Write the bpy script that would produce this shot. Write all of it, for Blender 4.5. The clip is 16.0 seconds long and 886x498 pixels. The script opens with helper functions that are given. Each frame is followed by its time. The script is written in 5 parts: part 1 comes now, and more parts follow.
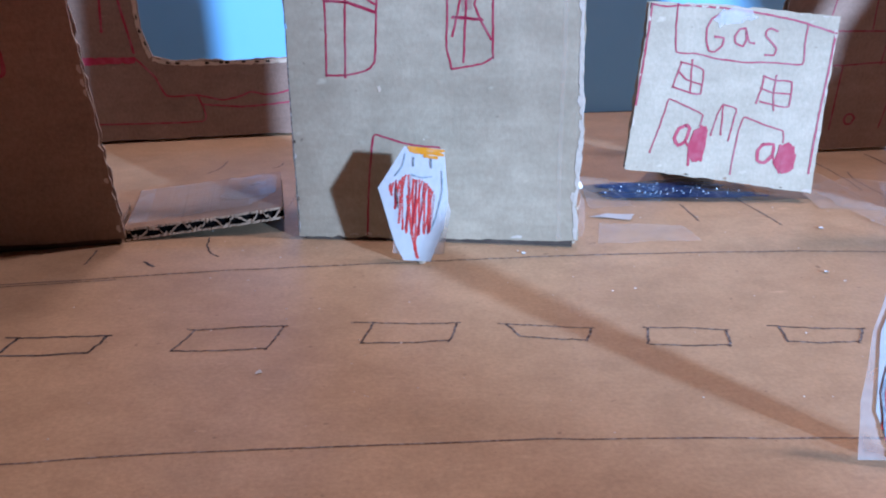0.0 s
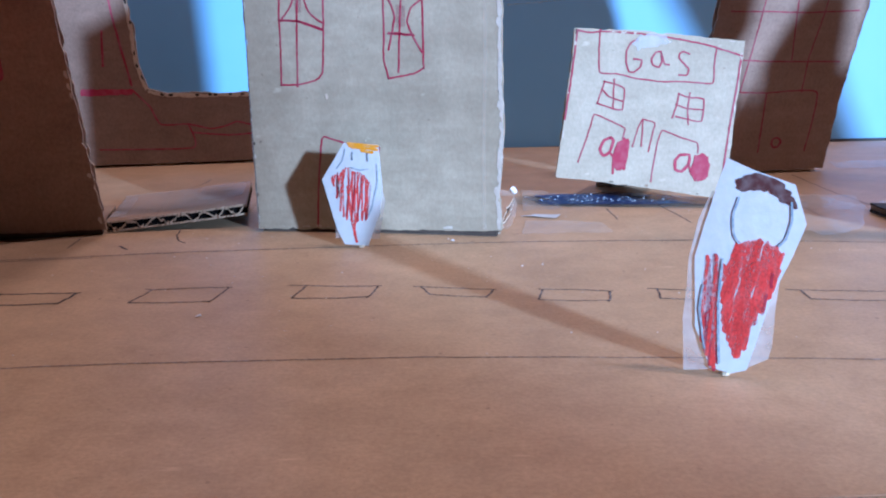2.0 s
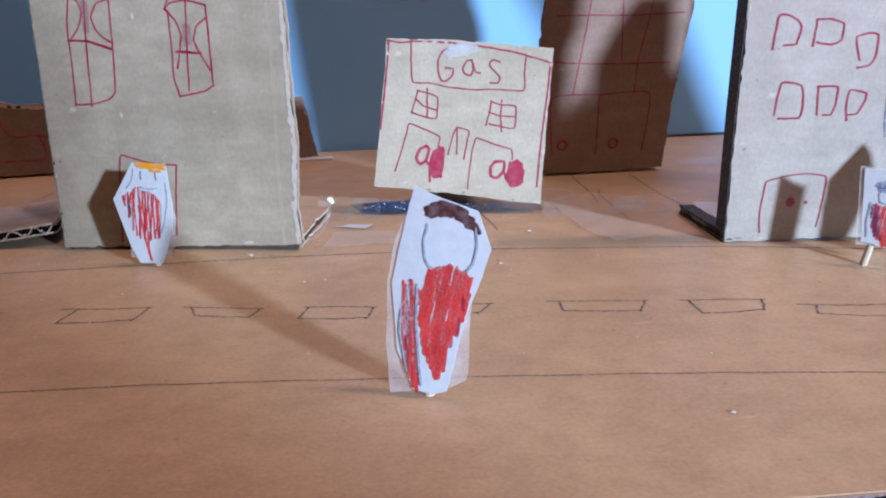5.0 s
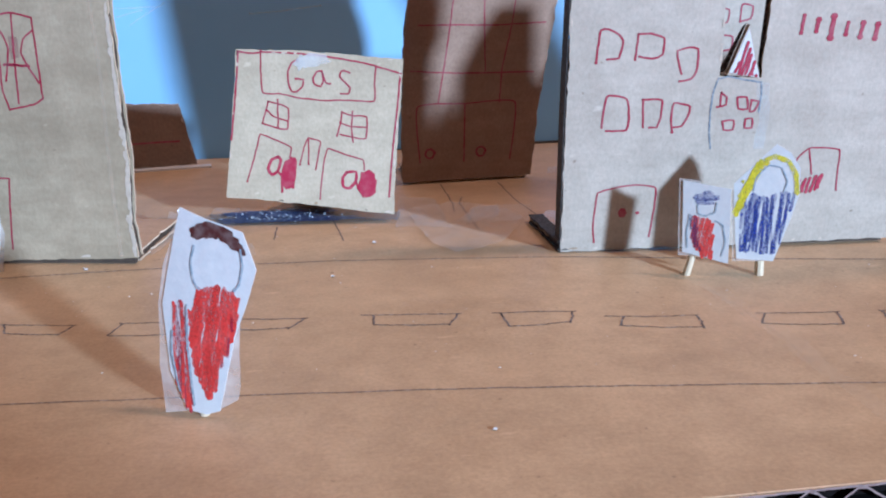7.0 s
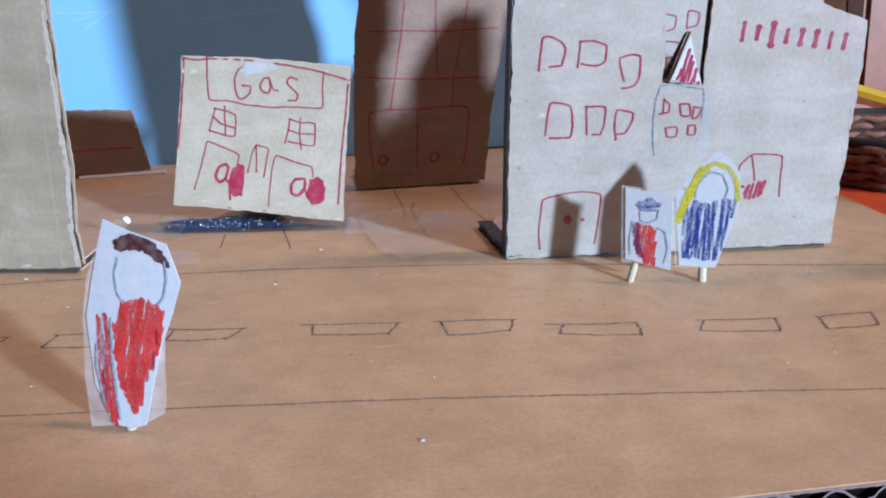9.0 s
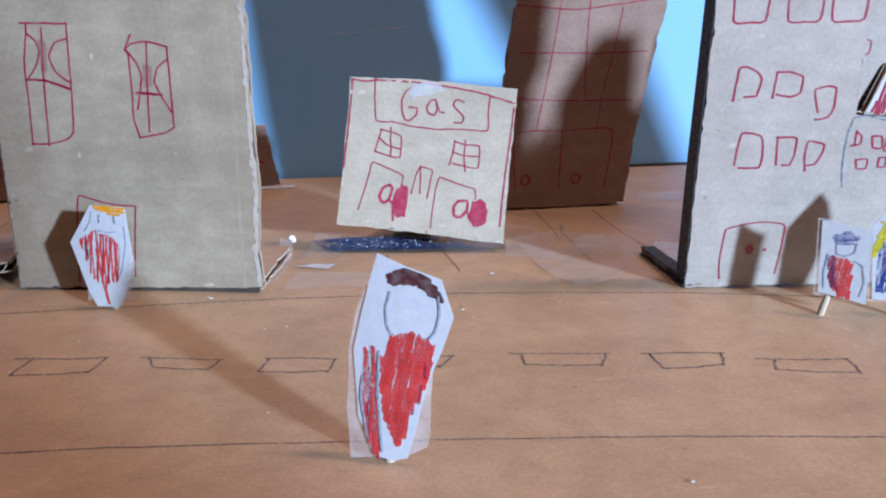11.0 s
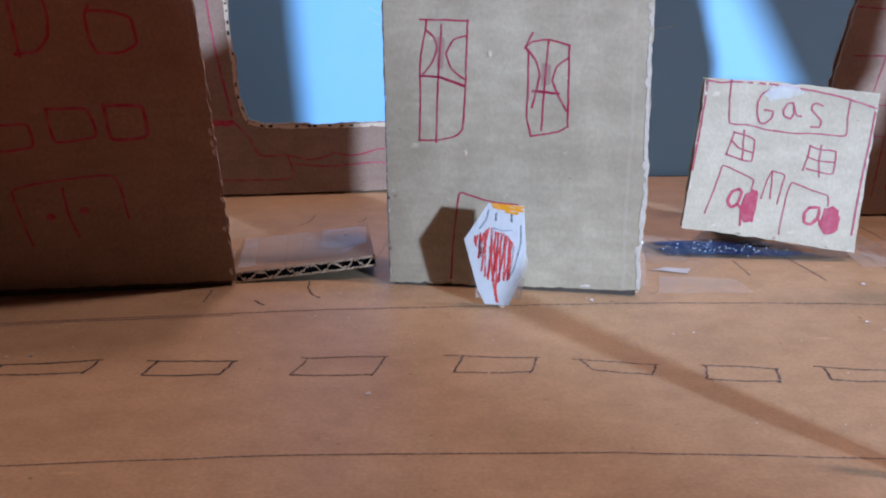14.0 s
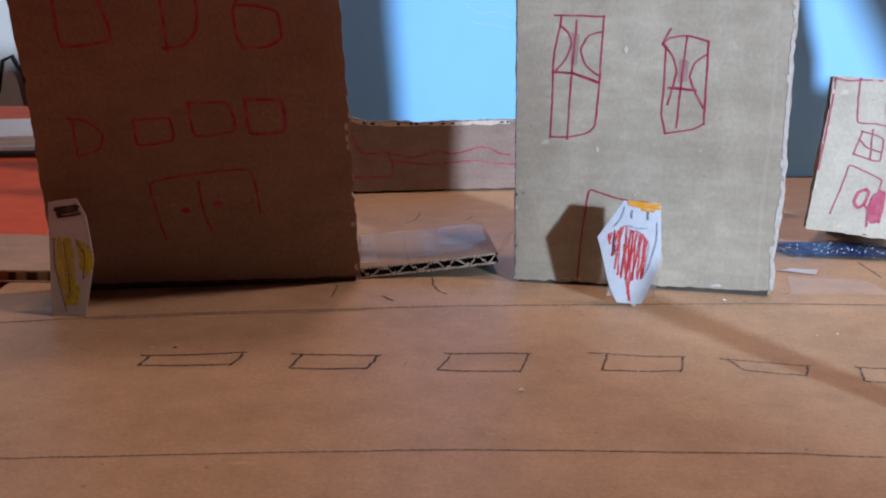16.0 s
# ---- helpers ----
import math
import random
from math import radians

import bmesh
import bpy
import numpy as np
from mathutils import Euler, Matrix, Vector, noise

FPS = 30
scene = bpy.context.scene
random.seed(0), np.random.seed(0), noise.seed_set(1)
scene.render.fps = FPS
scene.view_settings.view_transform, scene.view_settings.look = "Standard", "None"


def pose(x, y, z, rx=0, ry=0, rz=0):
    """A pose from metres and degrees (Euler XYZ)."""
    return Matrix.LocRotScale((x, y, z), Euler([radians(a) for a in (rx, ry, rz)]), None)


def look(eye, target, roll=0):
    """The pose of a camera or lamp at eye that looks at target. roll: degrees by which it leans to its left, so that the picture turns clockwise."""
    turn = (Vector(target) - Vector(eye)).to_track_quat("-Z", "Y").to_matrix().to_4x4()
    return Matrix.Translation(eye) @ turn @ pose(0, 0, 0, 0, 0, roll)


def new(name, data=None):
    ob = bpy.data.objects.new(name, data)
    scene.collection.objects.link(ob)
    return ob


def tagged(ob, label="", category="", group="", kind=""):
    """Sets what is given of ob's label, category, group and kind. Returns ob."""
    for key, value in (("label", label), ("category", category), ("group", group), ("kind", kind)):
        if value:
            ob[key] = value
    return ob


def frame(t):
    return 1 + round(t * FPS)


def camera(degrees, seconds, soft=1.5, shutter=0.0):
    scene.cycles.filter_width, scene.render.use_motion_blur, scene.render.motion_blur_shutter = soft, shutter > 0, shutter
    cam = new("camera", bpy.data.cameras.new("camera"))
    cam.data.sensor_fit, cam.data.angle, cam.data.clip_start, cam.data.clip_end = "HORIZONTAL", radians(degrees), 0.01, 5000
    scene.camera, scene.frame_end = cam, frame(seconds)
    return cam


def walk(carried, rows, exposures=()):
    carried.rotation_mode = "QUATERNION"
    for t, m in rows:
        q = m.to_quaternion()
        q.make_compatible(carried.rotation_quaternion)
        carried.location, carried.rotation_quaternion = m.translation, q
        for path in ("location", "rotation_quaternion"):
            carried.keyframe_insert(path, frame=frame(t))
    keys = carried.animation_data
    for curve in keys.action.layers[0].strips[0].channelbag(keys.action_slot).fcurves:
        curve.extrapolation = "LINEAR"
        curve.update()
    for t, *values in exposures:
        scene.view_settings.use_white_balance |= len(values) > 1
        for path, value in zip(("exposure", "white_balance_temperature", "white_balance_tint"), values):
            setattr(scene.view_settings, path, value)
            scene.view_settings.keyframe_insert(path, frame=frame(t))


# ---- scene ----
cam = camera(49.3, 16.0, soft=2.0)

PATH = [
    (0, (-0.594, 0.141, 8.923), (-0.583, 2.03, 8.266), -0.7),
    (0.5, (-0.555, -1.418, 8.51), (-0.56, 0.498, 7.936), -1.5),
    (1, (-0.06, -2.682, 7.889), (-0.076, -0.756, 7.349), -1.0),
    (1.5, (0.754, -3.599, 7.452), (0.718, -1.667, 6.936), -0.6),
    (2, (2.07, -3.908, 7.411), (2.029, -1.974, 6.905), -0.8),
    (2.5, (3.165, -3.757, 7.562), (3.137, -1.827, 7.037), -1.0),
    (3, (3.988, -3.705, 7.935), (3.962, -1.772, 7.423), -1.0),
    (3.2, (4.322, -3.689, 7.963), (4.296, -1.757, 7.447), -1.1),
    (5.3, (8.1, -4.068, 8.251), (8.123, -2.142, 7.713), -1.9),
    (5.5, (8.457, -4.088, 8.274), (8.486, -2.161, 7.737), -1.9),
    (6, (9.437, -4.028, 8.449), (9.476, -2.101, 7.915), -1.9),
    (6.5, (10.817, -4.196, 8.535), (10.883, -2.272, 7.996), -1.8),
    (7, (11.365, -4.171, 8.574), (11.463, -2.249, 8.029), -1.6),
    (7.5, (11.876, -4.211, 8.557), (11.995, -2.29, 8.011), -1.6),
    (8, (12.628, -4.111, 8.546), (12.76, -2.19, 8.007), -1.7),
    (8.2, (12.82, -4.16, 8.529), (12.966, -2.241, 7.987), -1.6),
    (10.3, (9.914, -3.711, 9.156), (10.044, -1.789, 8.619), -1.0),
    (10.5, (9.366, -3.641, 9.214), (9.486, -1.717, 8.681), -1.0),
    (11, (7.596, -3.613, 9.398), (7.687, -1.686, 8.867), -0.8),
    (11.5, (6.171, -3.637, 9.378), (6.233, -1.71, 8.849), -0.7),
    (12, (4.421, -3.552, 9.42), (4.457, -1.623, 8.891), -0.4),
    (12.5, (2.522, -3.48, 9.483), (2.529, -1.553, 8.95), -0.2),
    (13, (0.909, -3.352, 9.589), (0.887, -1.424, 9.058), -0.3),
    (13.5, (-0.701, -3.273, 9.558), (-0.75, -1.347, 9.024), -0.0),
    (14, (-1.687, -3.113, 9.535), (-1.762, -1.188, 9.0), -0.3),
    (14.5, (-2.467, -3.175, 9.516), (-2.574, -1.251, 8.983), -0.3),
    (15, (-3.192, -3.125, 9.461), (-3.319, -1.201, 8.928), -0.3),
    (15.5, (-3.853, -3.142, 9.463), (-3.996, -1.218, 8.935), -0.4),
    (16, (-4.438, -3.183, 9.349), (-4.595, -1.261, 8.819), -0.3),
]
from mathutils.geometry import delaunay_2d_cdt

CM = 0.01
walk(cam, [(t, look(Vector(eye) * CM, Vector(target) * CM, roll)) for t, eye, target, roll in PATH],
     [(0, 0.13, 5080, 14), (2.0, 0.12, 5080, 14), (2.5, 0.06, 5200, 17), (3.0, -0.05, 5350, 18), (3.2, -0.06, 5450, 18), (5.4, -0.06, 5900, 16), (6.5, -0.07, 5900, 14), (8.2, -0.07, 5900, 12), (10.6, -0.09, 5780, 14), (12.2, -0.09, 5850, 17), (13.5, -0.07, 5780, 16), (16, -0.03, 5900, 14)])

# ---- light ----
world = bpy.data.worlds.new("room_world")
scene.world = world
world.use_nodes = True
world.node_tree.nodes["Background"].inputs[0].default_value = (0.9, 0.95, 1.0, 1)
world.node_tree.nodes["Background"].inputs[1].default_value = 0.0
scene.view_settings.exposure = 0.0


def lamp(name, kind, eye, target, energy, colour, **more):
    data = bpy.data.lights.new(name, kind)
    data.energy, data.color = energy, colour
    for key, value in more.items():
        if key == "radius":
            data.shadow_soft_size = value
        elif key == "cone":
            data.spot_size, data.spot_blend = radians(value[0]), value[1]
        elif key == "size":
            data.shape, data.size, data.size_y = "RECTANGLE", value[0], value[1]
    ob = new(name, data)
    ob.matrix_world = look(Vector(eye) * CM, Vector(target) * CM)
    return ob


# a cool lamp far across the room, low and to the right of the camera
lamp("cool_lamp_light", "SPOT", (271, -326, 104), (8.0, 30.0, 7.0), 1560.0, (0.63, 0.81, 1.0), radius=0.13, cone=(16, 0.3))
# warm room light: a small ceiling lamp high to the right and an unseen fill added above the street
lamp("ceiling_lamp_light", "SPOT", (95, 4, 155), (4, 26, 0), 50.0, (1.0, 0.69, 0.56), radius=0.07, cone=(60, 0.6))
lamp("overhead_fill_light", "SPOT", (3, 36, 150), (3, 27, 0), 19.0, (1.0, 0.68, 0.52), radius=0.16, cone=(44, 0.9))

# ---- materials ----


def material(name):
    m = bpy.data.materials.new(name)
    m.use_nodes = True
    return m, m.node_tree, m.node_tree.nodes["Principled BSDF"]


def node(tree, kind, **values):
    n = tree.nodes.new(kind)
    for key, value in values.items():
        n.inputs[key.replace("_", " ")].default_value = value
    return n


def coords(tree, scale=(1, 1, 1)):
    tc = tree.nodes.new("ShaderNodeTexCoord")
    mp = tree.nodes.new("ShaderNodeMapping")
    mp.inputs["Scale"].default_value = scale
    tree.links.new(tc.outputs["Object"], mp.inputs["Vector"])
    return mp.outputs[0]


def ramp(tree, source, *stops):
    r = tree.nodes.new("ShaderNodeValToRGB")
    while len(r.color_ramp.elements) < len(stops):
        r.color_ramp.elements.new(0.5)
    for e, (at, c) in zip(r.color_ramp.elements, stops):
        e.position, e.color = at, (*c, 1)
    tree.links.new(source, r.inputs[0])
    return r.outputs[0]


def mix(tree, a, b, fac, mode="MIX"):
    n = tree.nodes.new("ShaderNodeMix")
    n.data_type, n.blend_type = "RGBA", mode
    for socket, value in ((n.inputs[0], fac), (n.inputs[6], a), (n.inputs[7], b)):
        if isinstance(value, bpy.types.NodeSocket):
            tree.links.new(value, socket)
        else:
            socket.default_value = value if isinstance(value, float) else (*value, 1)
    return n.outputs[2]


def bump(tree, bsdf, height, strength, distance):
    b = tree.nodes.new("ShaderNodeBump")
    b.inputs["Strength"].default_value, b.inputs["Distance"].default_value = strength, distance
    tree.links.new(height, b.inputs["Height"])
    tree.links.new(b.outputs[0], bsdf.inputs["Normal"])


def kraft(name, light, dark, flute=0.6, along=(1, 0, 0), rough=0.72, gloss=0.35, grain=0.6, mottle=0.8):
    """Kraft liner board: blotches, fibres, specks and the faint ridges of the flutes under it."""
    m, tree, bsdf = material(name)
    blotch = node(tree, "ShaderNodeTexNoise", Scale=35.0, Detail=4.0, Roughness=0.6)
    tree.links.new(coords(tree), blotch.inputs["Vector"])
    fibre = node(tree, "ShaderNodeTexNoise", Scale=900.0, Detail=3.0, Roughness=0.7)
    tree.links.new(coords(tree, (1.0, 1.0, 0.7)), fibre.inputs["Vector"])
    speck = node(tree, "ShaderNodeTexNoise", Scale=420.0, Detail=1.0)
    tree.links.new(coords(tree), speck.inputs["Vector"])
    base = ramp(tree, blotch.outputs[0], (0.3, dark), (0.7, light))
    base = mix(tree, base, ramp(tree, fibre.outputs[0], (0.3, (0.80, 0.79, 0.78)), (0.68, (1.09, 1.09, 1.09))), grain, "MULTIPLY")
    smear = node(tree, "ShaderNodeTexNoise", Scale=130.0, Detail=3.0, Roughness=0.65)
    tree.links.new(coords(tree, (0.7, 0.7, 1.0) if along[1] else (0.5, 1.0, 0.8)), smear.inputs["Vector"])
    base = mix(tree, base, ramp(tree, smear.outputs[0], (0.32, (0.88, 0.86, 0.85)), (0.66, (1.07, 1.06, 1.06))), mottle, "MULTIPLY")
    # fine streaks across the flutes and small pale bruises of the liner
    streak = node(tree, "ShaderNodeTexNoise", Scale=260.0, Detail=4.0, Roughness=0.6)
    tree.links.new(coords(tree, (0.55, 0.6, 1.0) if along[1] else (0.25, 1.0, 1.0)), streak.inputs["Vector"])
    base = mix(tree, base, ramp(tree, streak.outputs[0], (0.34, (0.94, 0.93, 0.92)), (0.66, (1.05, 1.05, 1.05))), mottle, "MULTIPLY")
    bruise = node(tree, "ShaderNodeTexNoise", Scale=210.0, Detail=2.0, Roughness=0.5)
    tree.links.new(coords(tree, (0.4, 1.4, 1.3) if along[1] else (0.7, 1.3, 1.3)), bruise.inputs["Vector"])
    base = mix(tree, base, tuple(min(0.8, 1.35 * c + 0.03) for c in light), ramp(tree, bruise.outputs[0], (0.70, (0, 0, 0)), (0.80, (0.5, 0.5, 0.5))))
    base = mix(tree, base, (0.10, 0.06, 0.04), ramp(tree, speck.outputs[0], (0.74, (0, 0, 0)), (0.82, (0.5, 0.5, 0.5))))
    tree.links.new(base, bsdf.inputs["Base Color"])
    wave = node(tree, "ShaderNodeTexWave", Scale=42.0, Distortion=1.2, Detail=1.0)
    wave.inputs["Detail Scale"].default_value = 0.6
    wave.bands_direction = "X" if along[0] else "Z" if along[2] else "Y"
    tree.links.new(coords(tree), wave.inputs["Vector"])
    low = mix(tree, fibre.outputs[0], wave.outputs[0], 0.35 * flute)
    low = mix(tree, low, blotch.outputs[0], 0.35)
    bump(tree, bsdf, low, 0.3, 0.0004)
    swell = node(tree, "ShaderNodeTexNoise", Scale=28.0, Detail=2.0)
    tree.links.new(coords(tree, (1.0, 1.0, 0.5)), swell.inputs["Vector"])
    fine = bsdf.inputs["Normal"].links[0].from_node
    warp = node(tree, "ShaderNodeBump", Strength=0.5, Distance=0.0022)
    tree.links.new(swell.outputs[0], warp.inputs["Height"])
    tree.links.new(warp.outputs[0], fine.inputs["Normal"])
    bsdf.inputs["Roughness"].default_value = rough
    bsdf.inputs["Specular IOR Level"].default_value = gloss
    return m


def core_board(name):
    """The cut edge of the board: light crests of the fluting, and dark bands painted for the shade in its hollows."""
    m, tree, bsdf = material(name)
    wave = node(tree, "ShaderNodeTexWave", Scale=44.0, Distortion=3.0, Detail=2.0)
    wave.inputs["Detail Scale"].default_value = 1.5
    tree.links.new(coords(tree), wave.inputs["Vector"])
    grain = node(tree, "ShaderNodeTexNoise", Scale=700.0, Detail=3.0)
    tree.links.new(coords(tree), grain.inputs["Vector"])
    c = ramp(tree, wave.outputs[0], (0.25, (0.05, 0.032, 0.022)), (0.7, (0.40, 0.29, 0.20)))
    c = mix(tree, c, grain.outputs[0], 0.3, "MULTIPLY")
    tree.links.new(c, bsdf.inputs["Base Color"])
    bump(tree, bsdf, grain.outputs[0], 0.8, 0.001)
    bsdf.inputs["Roughness"].default_value = 0.9
    return m


def ink(name, colour, rough=0.5, patch=0.35, scale=900.0):
    """Felt pen or crayon: uneven cover over the paper's tooth."""
    m, tree, bsdf = material(name)
    n = node(tree, "ShaderNodeTexNoise", Scale=scale, Detail=2.0)
    tree.links.new(coords(tree), n.inputs["Vector"])
    pale = tuple(min(1.0, c + patch * (0.75 - c)) for c in colour)
    tree.links.new(ramp(tree, n.outputs[0], (0.42, colour), (0.72, pale)), bsdf.inputs["Base Color"])
    bsdf.inputs["Roughness"].default_value = rough
    return m


def crayon(name, colour, cover=0.72, rough=0.55):
    """Wax crayon: streaks along the strokes, rubbed thin over the tooth of the paper so that it shows in the gaps."""
    m, tree, bsdf = material(name)
    streak = node(tree, "ShaderNodeTexNoise", Scale=700.0, Detail=3.0, Roughness=0.6)
    tree.links.new(coords(tree, (1.0, 1.0, 0.22)), streak.inputs["Vector"])
    tooth = node(tree, "ShaderNodeTexNoise", Scale=1500.0, Detail=2.0, Roughness=0.6)
    tree.links.new(coords(tree, (1.0, 1.0, 0.7)), tooth.inputs["Vector"])
    patch = node(tree, "ShaderNodeTexNoise", Scale=190.0, Detail=2.0)
    tree.links.new(coords(tree, (1.0, 1.0, 0.5)), patch.inputs["Vector"])
    dark = tuple(0.80 * c for c in colour)
    bright = tuple(0.9 * c + 0.06 for c in colour)
    tree.links.new(ramp(tree, streak.outputs[0], (0.34, dark), (0.50, colour), (0.68, bright)), bsdf.inputs["Base Color"])
    thin = mix(tree, mix(tree, tooth.outputs[0], streak.outputs[0], 0.4), patch.outputs[0], 0.4)
    edge = 0.36 + 0.30 * cover
    wax = ramp(tree, thin, (edge - 0.10, (1, 1, 1)), (edge + 0.05, (0.55 * cover, 0.55 * cover, 0.55 * cover)))
    tree.links.new(wax, bsdf.inputs["Alpha"])
    bsdf.inputs["Roughness"].default_value = rough
    return m


def plain(name, a, b, scale, rough, relief=0.0, metal=0.0):
    m, tree, bsdf = material(name)
    n = node(tree, "ShaderNodeTexNoise", Scale=scale, Detail=5.0, Roughness=0.6)
    tree.links.new(coords(tree), n.inputs["Vector"])
    tree.links.new(ramp(tree, n.outputs[0], (0.3, a), (0.7, b)), bsdf.inputs["Base Color"])
    bsdf.inputs["Roughness"].default_value, bsdf.inputs["Metallic"].default_value = rough, metal
    if relief:
        bump(tree, bsdf, n.outputs[0], 0.6, relief)
    return m


KRAFT = kraft("kraft_board", (0.508, 0.468, 0.412), (0.437, 0.395, 0.343))
KRAFT_WORN = kraft("worn_kraft_board", (0.44, 0.375, 0.276), (0.355, 0.299, 0.215), mottle=1.0, grain=0.55)
KRAFT_YELLOW = kraft("yellowed_kraft_board", (0.515, 0.462, 0.362), (0.44, 0.392, 0.298))
# browner copy of the kraft; part of the tower's shade is in this colour
KRAFT_REAR = kraft("tower_shade_kraft", (0.37, 0.258, 0.20), (0.315, 0.215, 0.163), 1.0, grain=0.8)
# the same kraft as the other fronts, darkened to hold the leaning house's shade
KRAFT_SHADED = kraft("shade_darkened_kraft", (0.30, 0.212, 0.16), (0.25, 0.172, 0.128), 1.0, grain=1.0)
KRAFT_GROUND = kraft("kraft_ground", (0.555, 0.382, 0.232), (0.455, 0.31, 0.186), 0.2, (0, 1, 0), 0.50, 0.5, 0.7, 0.65)
KRAFT_FLAP = kraft("kraft_flap", (0.47, 0.32, 0.21), (0.40, 0.265, 0.17), 0.3, (1, 0, 0), 0.6)
# kraft darkened so that its colour carries the shade over the long house
KRAFT_LONG = kraft("long_house_shade_kraft", (0.275, 0.188, 0.143), (0.23, 0.155, 0.117), 1.0, grain=0.8)
CORE = core_board("board_core")
PALE_TEAR = plain("pale_torn_paper", (0.48, 0.41, 0.34), (0.60, 0.53, 0.45), 400.0, 0.9, 0.0004)
# dark colour for the shade in the gaps under the house fronts
FOOT = plain("foot_gap_shade", (0.05, 0.036, 0.028), (0.085, 0.062, 0.048), 200.0, 0.9)
# darker copy of the fluting paper, for the base sheet's front edge
FLUTE_PALE = plain("darker_fluting_paper", (0.17, 0.14, 0.135), (0.25, 0.21, 0.20), 300.0, 0.85)
FLUTE = plain("fluting_paper", (0.34, 0.24, 0.16), (0.44, 0.32, 0.22), 300.0, 0.85)
LINER_EDGE = plain("liner_edge", (0.50, 0.39, 0.29), (0.60, 0.49, 0.38), 500.0, 0.85)
RED = ink("red_felt_pen", (0.31, 0.011, 0.047), 0.5, 0.12, 250.0)
PINK = ink("pink_felt_pen", (0.36, 0.014, 0.055), 0.5, 0.08, 300.0)
PENCIL = ink("graphite_pencil", (0.075, 0.048, 0.042), 0.85, 0.35)
PENCIL_BOLD = ink("soft_black_pencil", (0.030, 0.018, 0.018), 0.8, 0.2)
PENCIL_FAINT = ink("faint_graphite_pencil", (0.13, 0.082, 0.066), 0.85, 0.35)
BLUE_PENCIL = ink("blue_grey_pencil", (0.22, 0.30, 0.38), 0.8, 0.5)
GREY_PENCIL = ink("grey_blue_pencil", (0.13, 0.18, 0.23), 0.7, 0.4)
# near-black colour that stands for the shade inside the open flutes
FLUTE_SHADE = plain("shade_inside_flutes", (0.005, 0.0045, 0.005), (0.012, 0.010, 0.010), 200.0, 1.0)
FLUTE_SHADE.node_tree.nodes["Principled BSDF"].inputs["Specular IOR Level"].default_value = 0.05
BASKET_LINING = plain("brown_basket_lining", (0.045, 0.022, 0.015), (0.08, 0.04, 0.028), 120.0, 0.8)
BLACK_INK = ink("black_marker", (0.016, 0.014, 0.015), 0.75, 0.12)
CRAYON_RED = crayon("red_crayon", (0.72, 0.05, 0.045), 0.62)
CRAYON_DARK = crayon("dark_red_crayon", (0.40, 0.02, 0.05), 0.5)
CRAYON_BLUE = crayon("blue_crayon", (0.02, 0.055, 0.32), 0.47)
CRAYON_PURPLE = crayon("purple_crayon", (0.10, 0.03, 0.13), 0.5)
CRAYON_YELLOW = crayon("yellow_crayon", (0.68, 0.60, 0.03), 0.6)
CRAYON_ORANGE = ink("orange_crayon", (0.80, 0.33, 0.01), 0.5, 0.15, 450.0)
CRAYON_BROWN = ink("brown_crayon", (0.075, 0.02, 0.02), 0.5, 0.15, 450.0)
CRAYON_BLACK = ink("black_crayon", (0.02, 0.018, 0.025), 0.5, 0.12, 450.0)
PAPER = plain("white_paper", (0.575, 0.605, 0.64), (0.65, 0.675, 0.70), 400.0, 0.5, 0.0002)
STICK = plain("pale_wood_stick", (0.60, 0.50, 0.36), (0.72, 0.63, 0.48), 220.0, 0.6, 0.0002)
BLUE_BOARD = plain("pale_blue_poster_board", (0.215, 0.465, 0.75), (0.24, 0.495, 0.78), 14.0, 0.5, 0.0004)
BLUE_BOARD.node_tree.nodes["Principled BSDF"].inputs["Specular IOR Level"].default_value = 0.2
ORANGE_CLOTH = plain("orange_tablecloth", (0.62, 0.085, 0.02), (0.72, 0.12, 0.03), 60.0, 0.8, 0.002)
WALL_PAINT = plain("off_white_wall_paint", (0.62, 0.58, 0.52), (0.66, 0.62, 0.56), 6.0, 0.7, 0.001)
CEILING_PAINT = plain("white_ceiling_paint", (0.76, 0.75, 0.72), (0.80, 0.79, 0.76), 6.0, 0.8, 0.001)
FLOOR_WOOD = plain("dark_wood_floor", (0.16, 0.09, 0.05), (0.24, 0.14, 0.08), 5.0, 0.5, 0.001)
BROWN_WOOD = plain("red_brown_wood", (0.24, 0.095, 0.05), (0.32, 0.13, 0.07), 40.0, 0.4, 0.0005)
GAP_SHADE = plain("shadow_gap_dark", (0.03, 0.03, 0.035), (0.05, 0.05, 0.05), 90.0, 0.7)
WICKER = plain("brown_wicker", (0.17, 0.065, 0.04), (0.28, 0.12, 0.075), 160.0, 0.75, 0.0005)
BASKET_DARK = plain("dark_basket_lining", (0.012, 0.010, 0.010), (0.025, 0.02, 0.02), 120.0, 0.8)
PINK_CLOTH = plain("dusty_pink_cloth", (0.36, 0.16, 0.12), (0.45, 0.22, 0.17), 90.0, 0.9, 0.001)
YELLOW_PAINT = plain("yellow_pencil_paint", (0.42, 0.25, 0.015), (0.52, 0.33, 0.025), 120.0, 0.35)
BLUE_GLITTER = ink("blue_glitter_scribble", (0.018, 0.05, 0.20), 0.3, 0.3, 700.0)


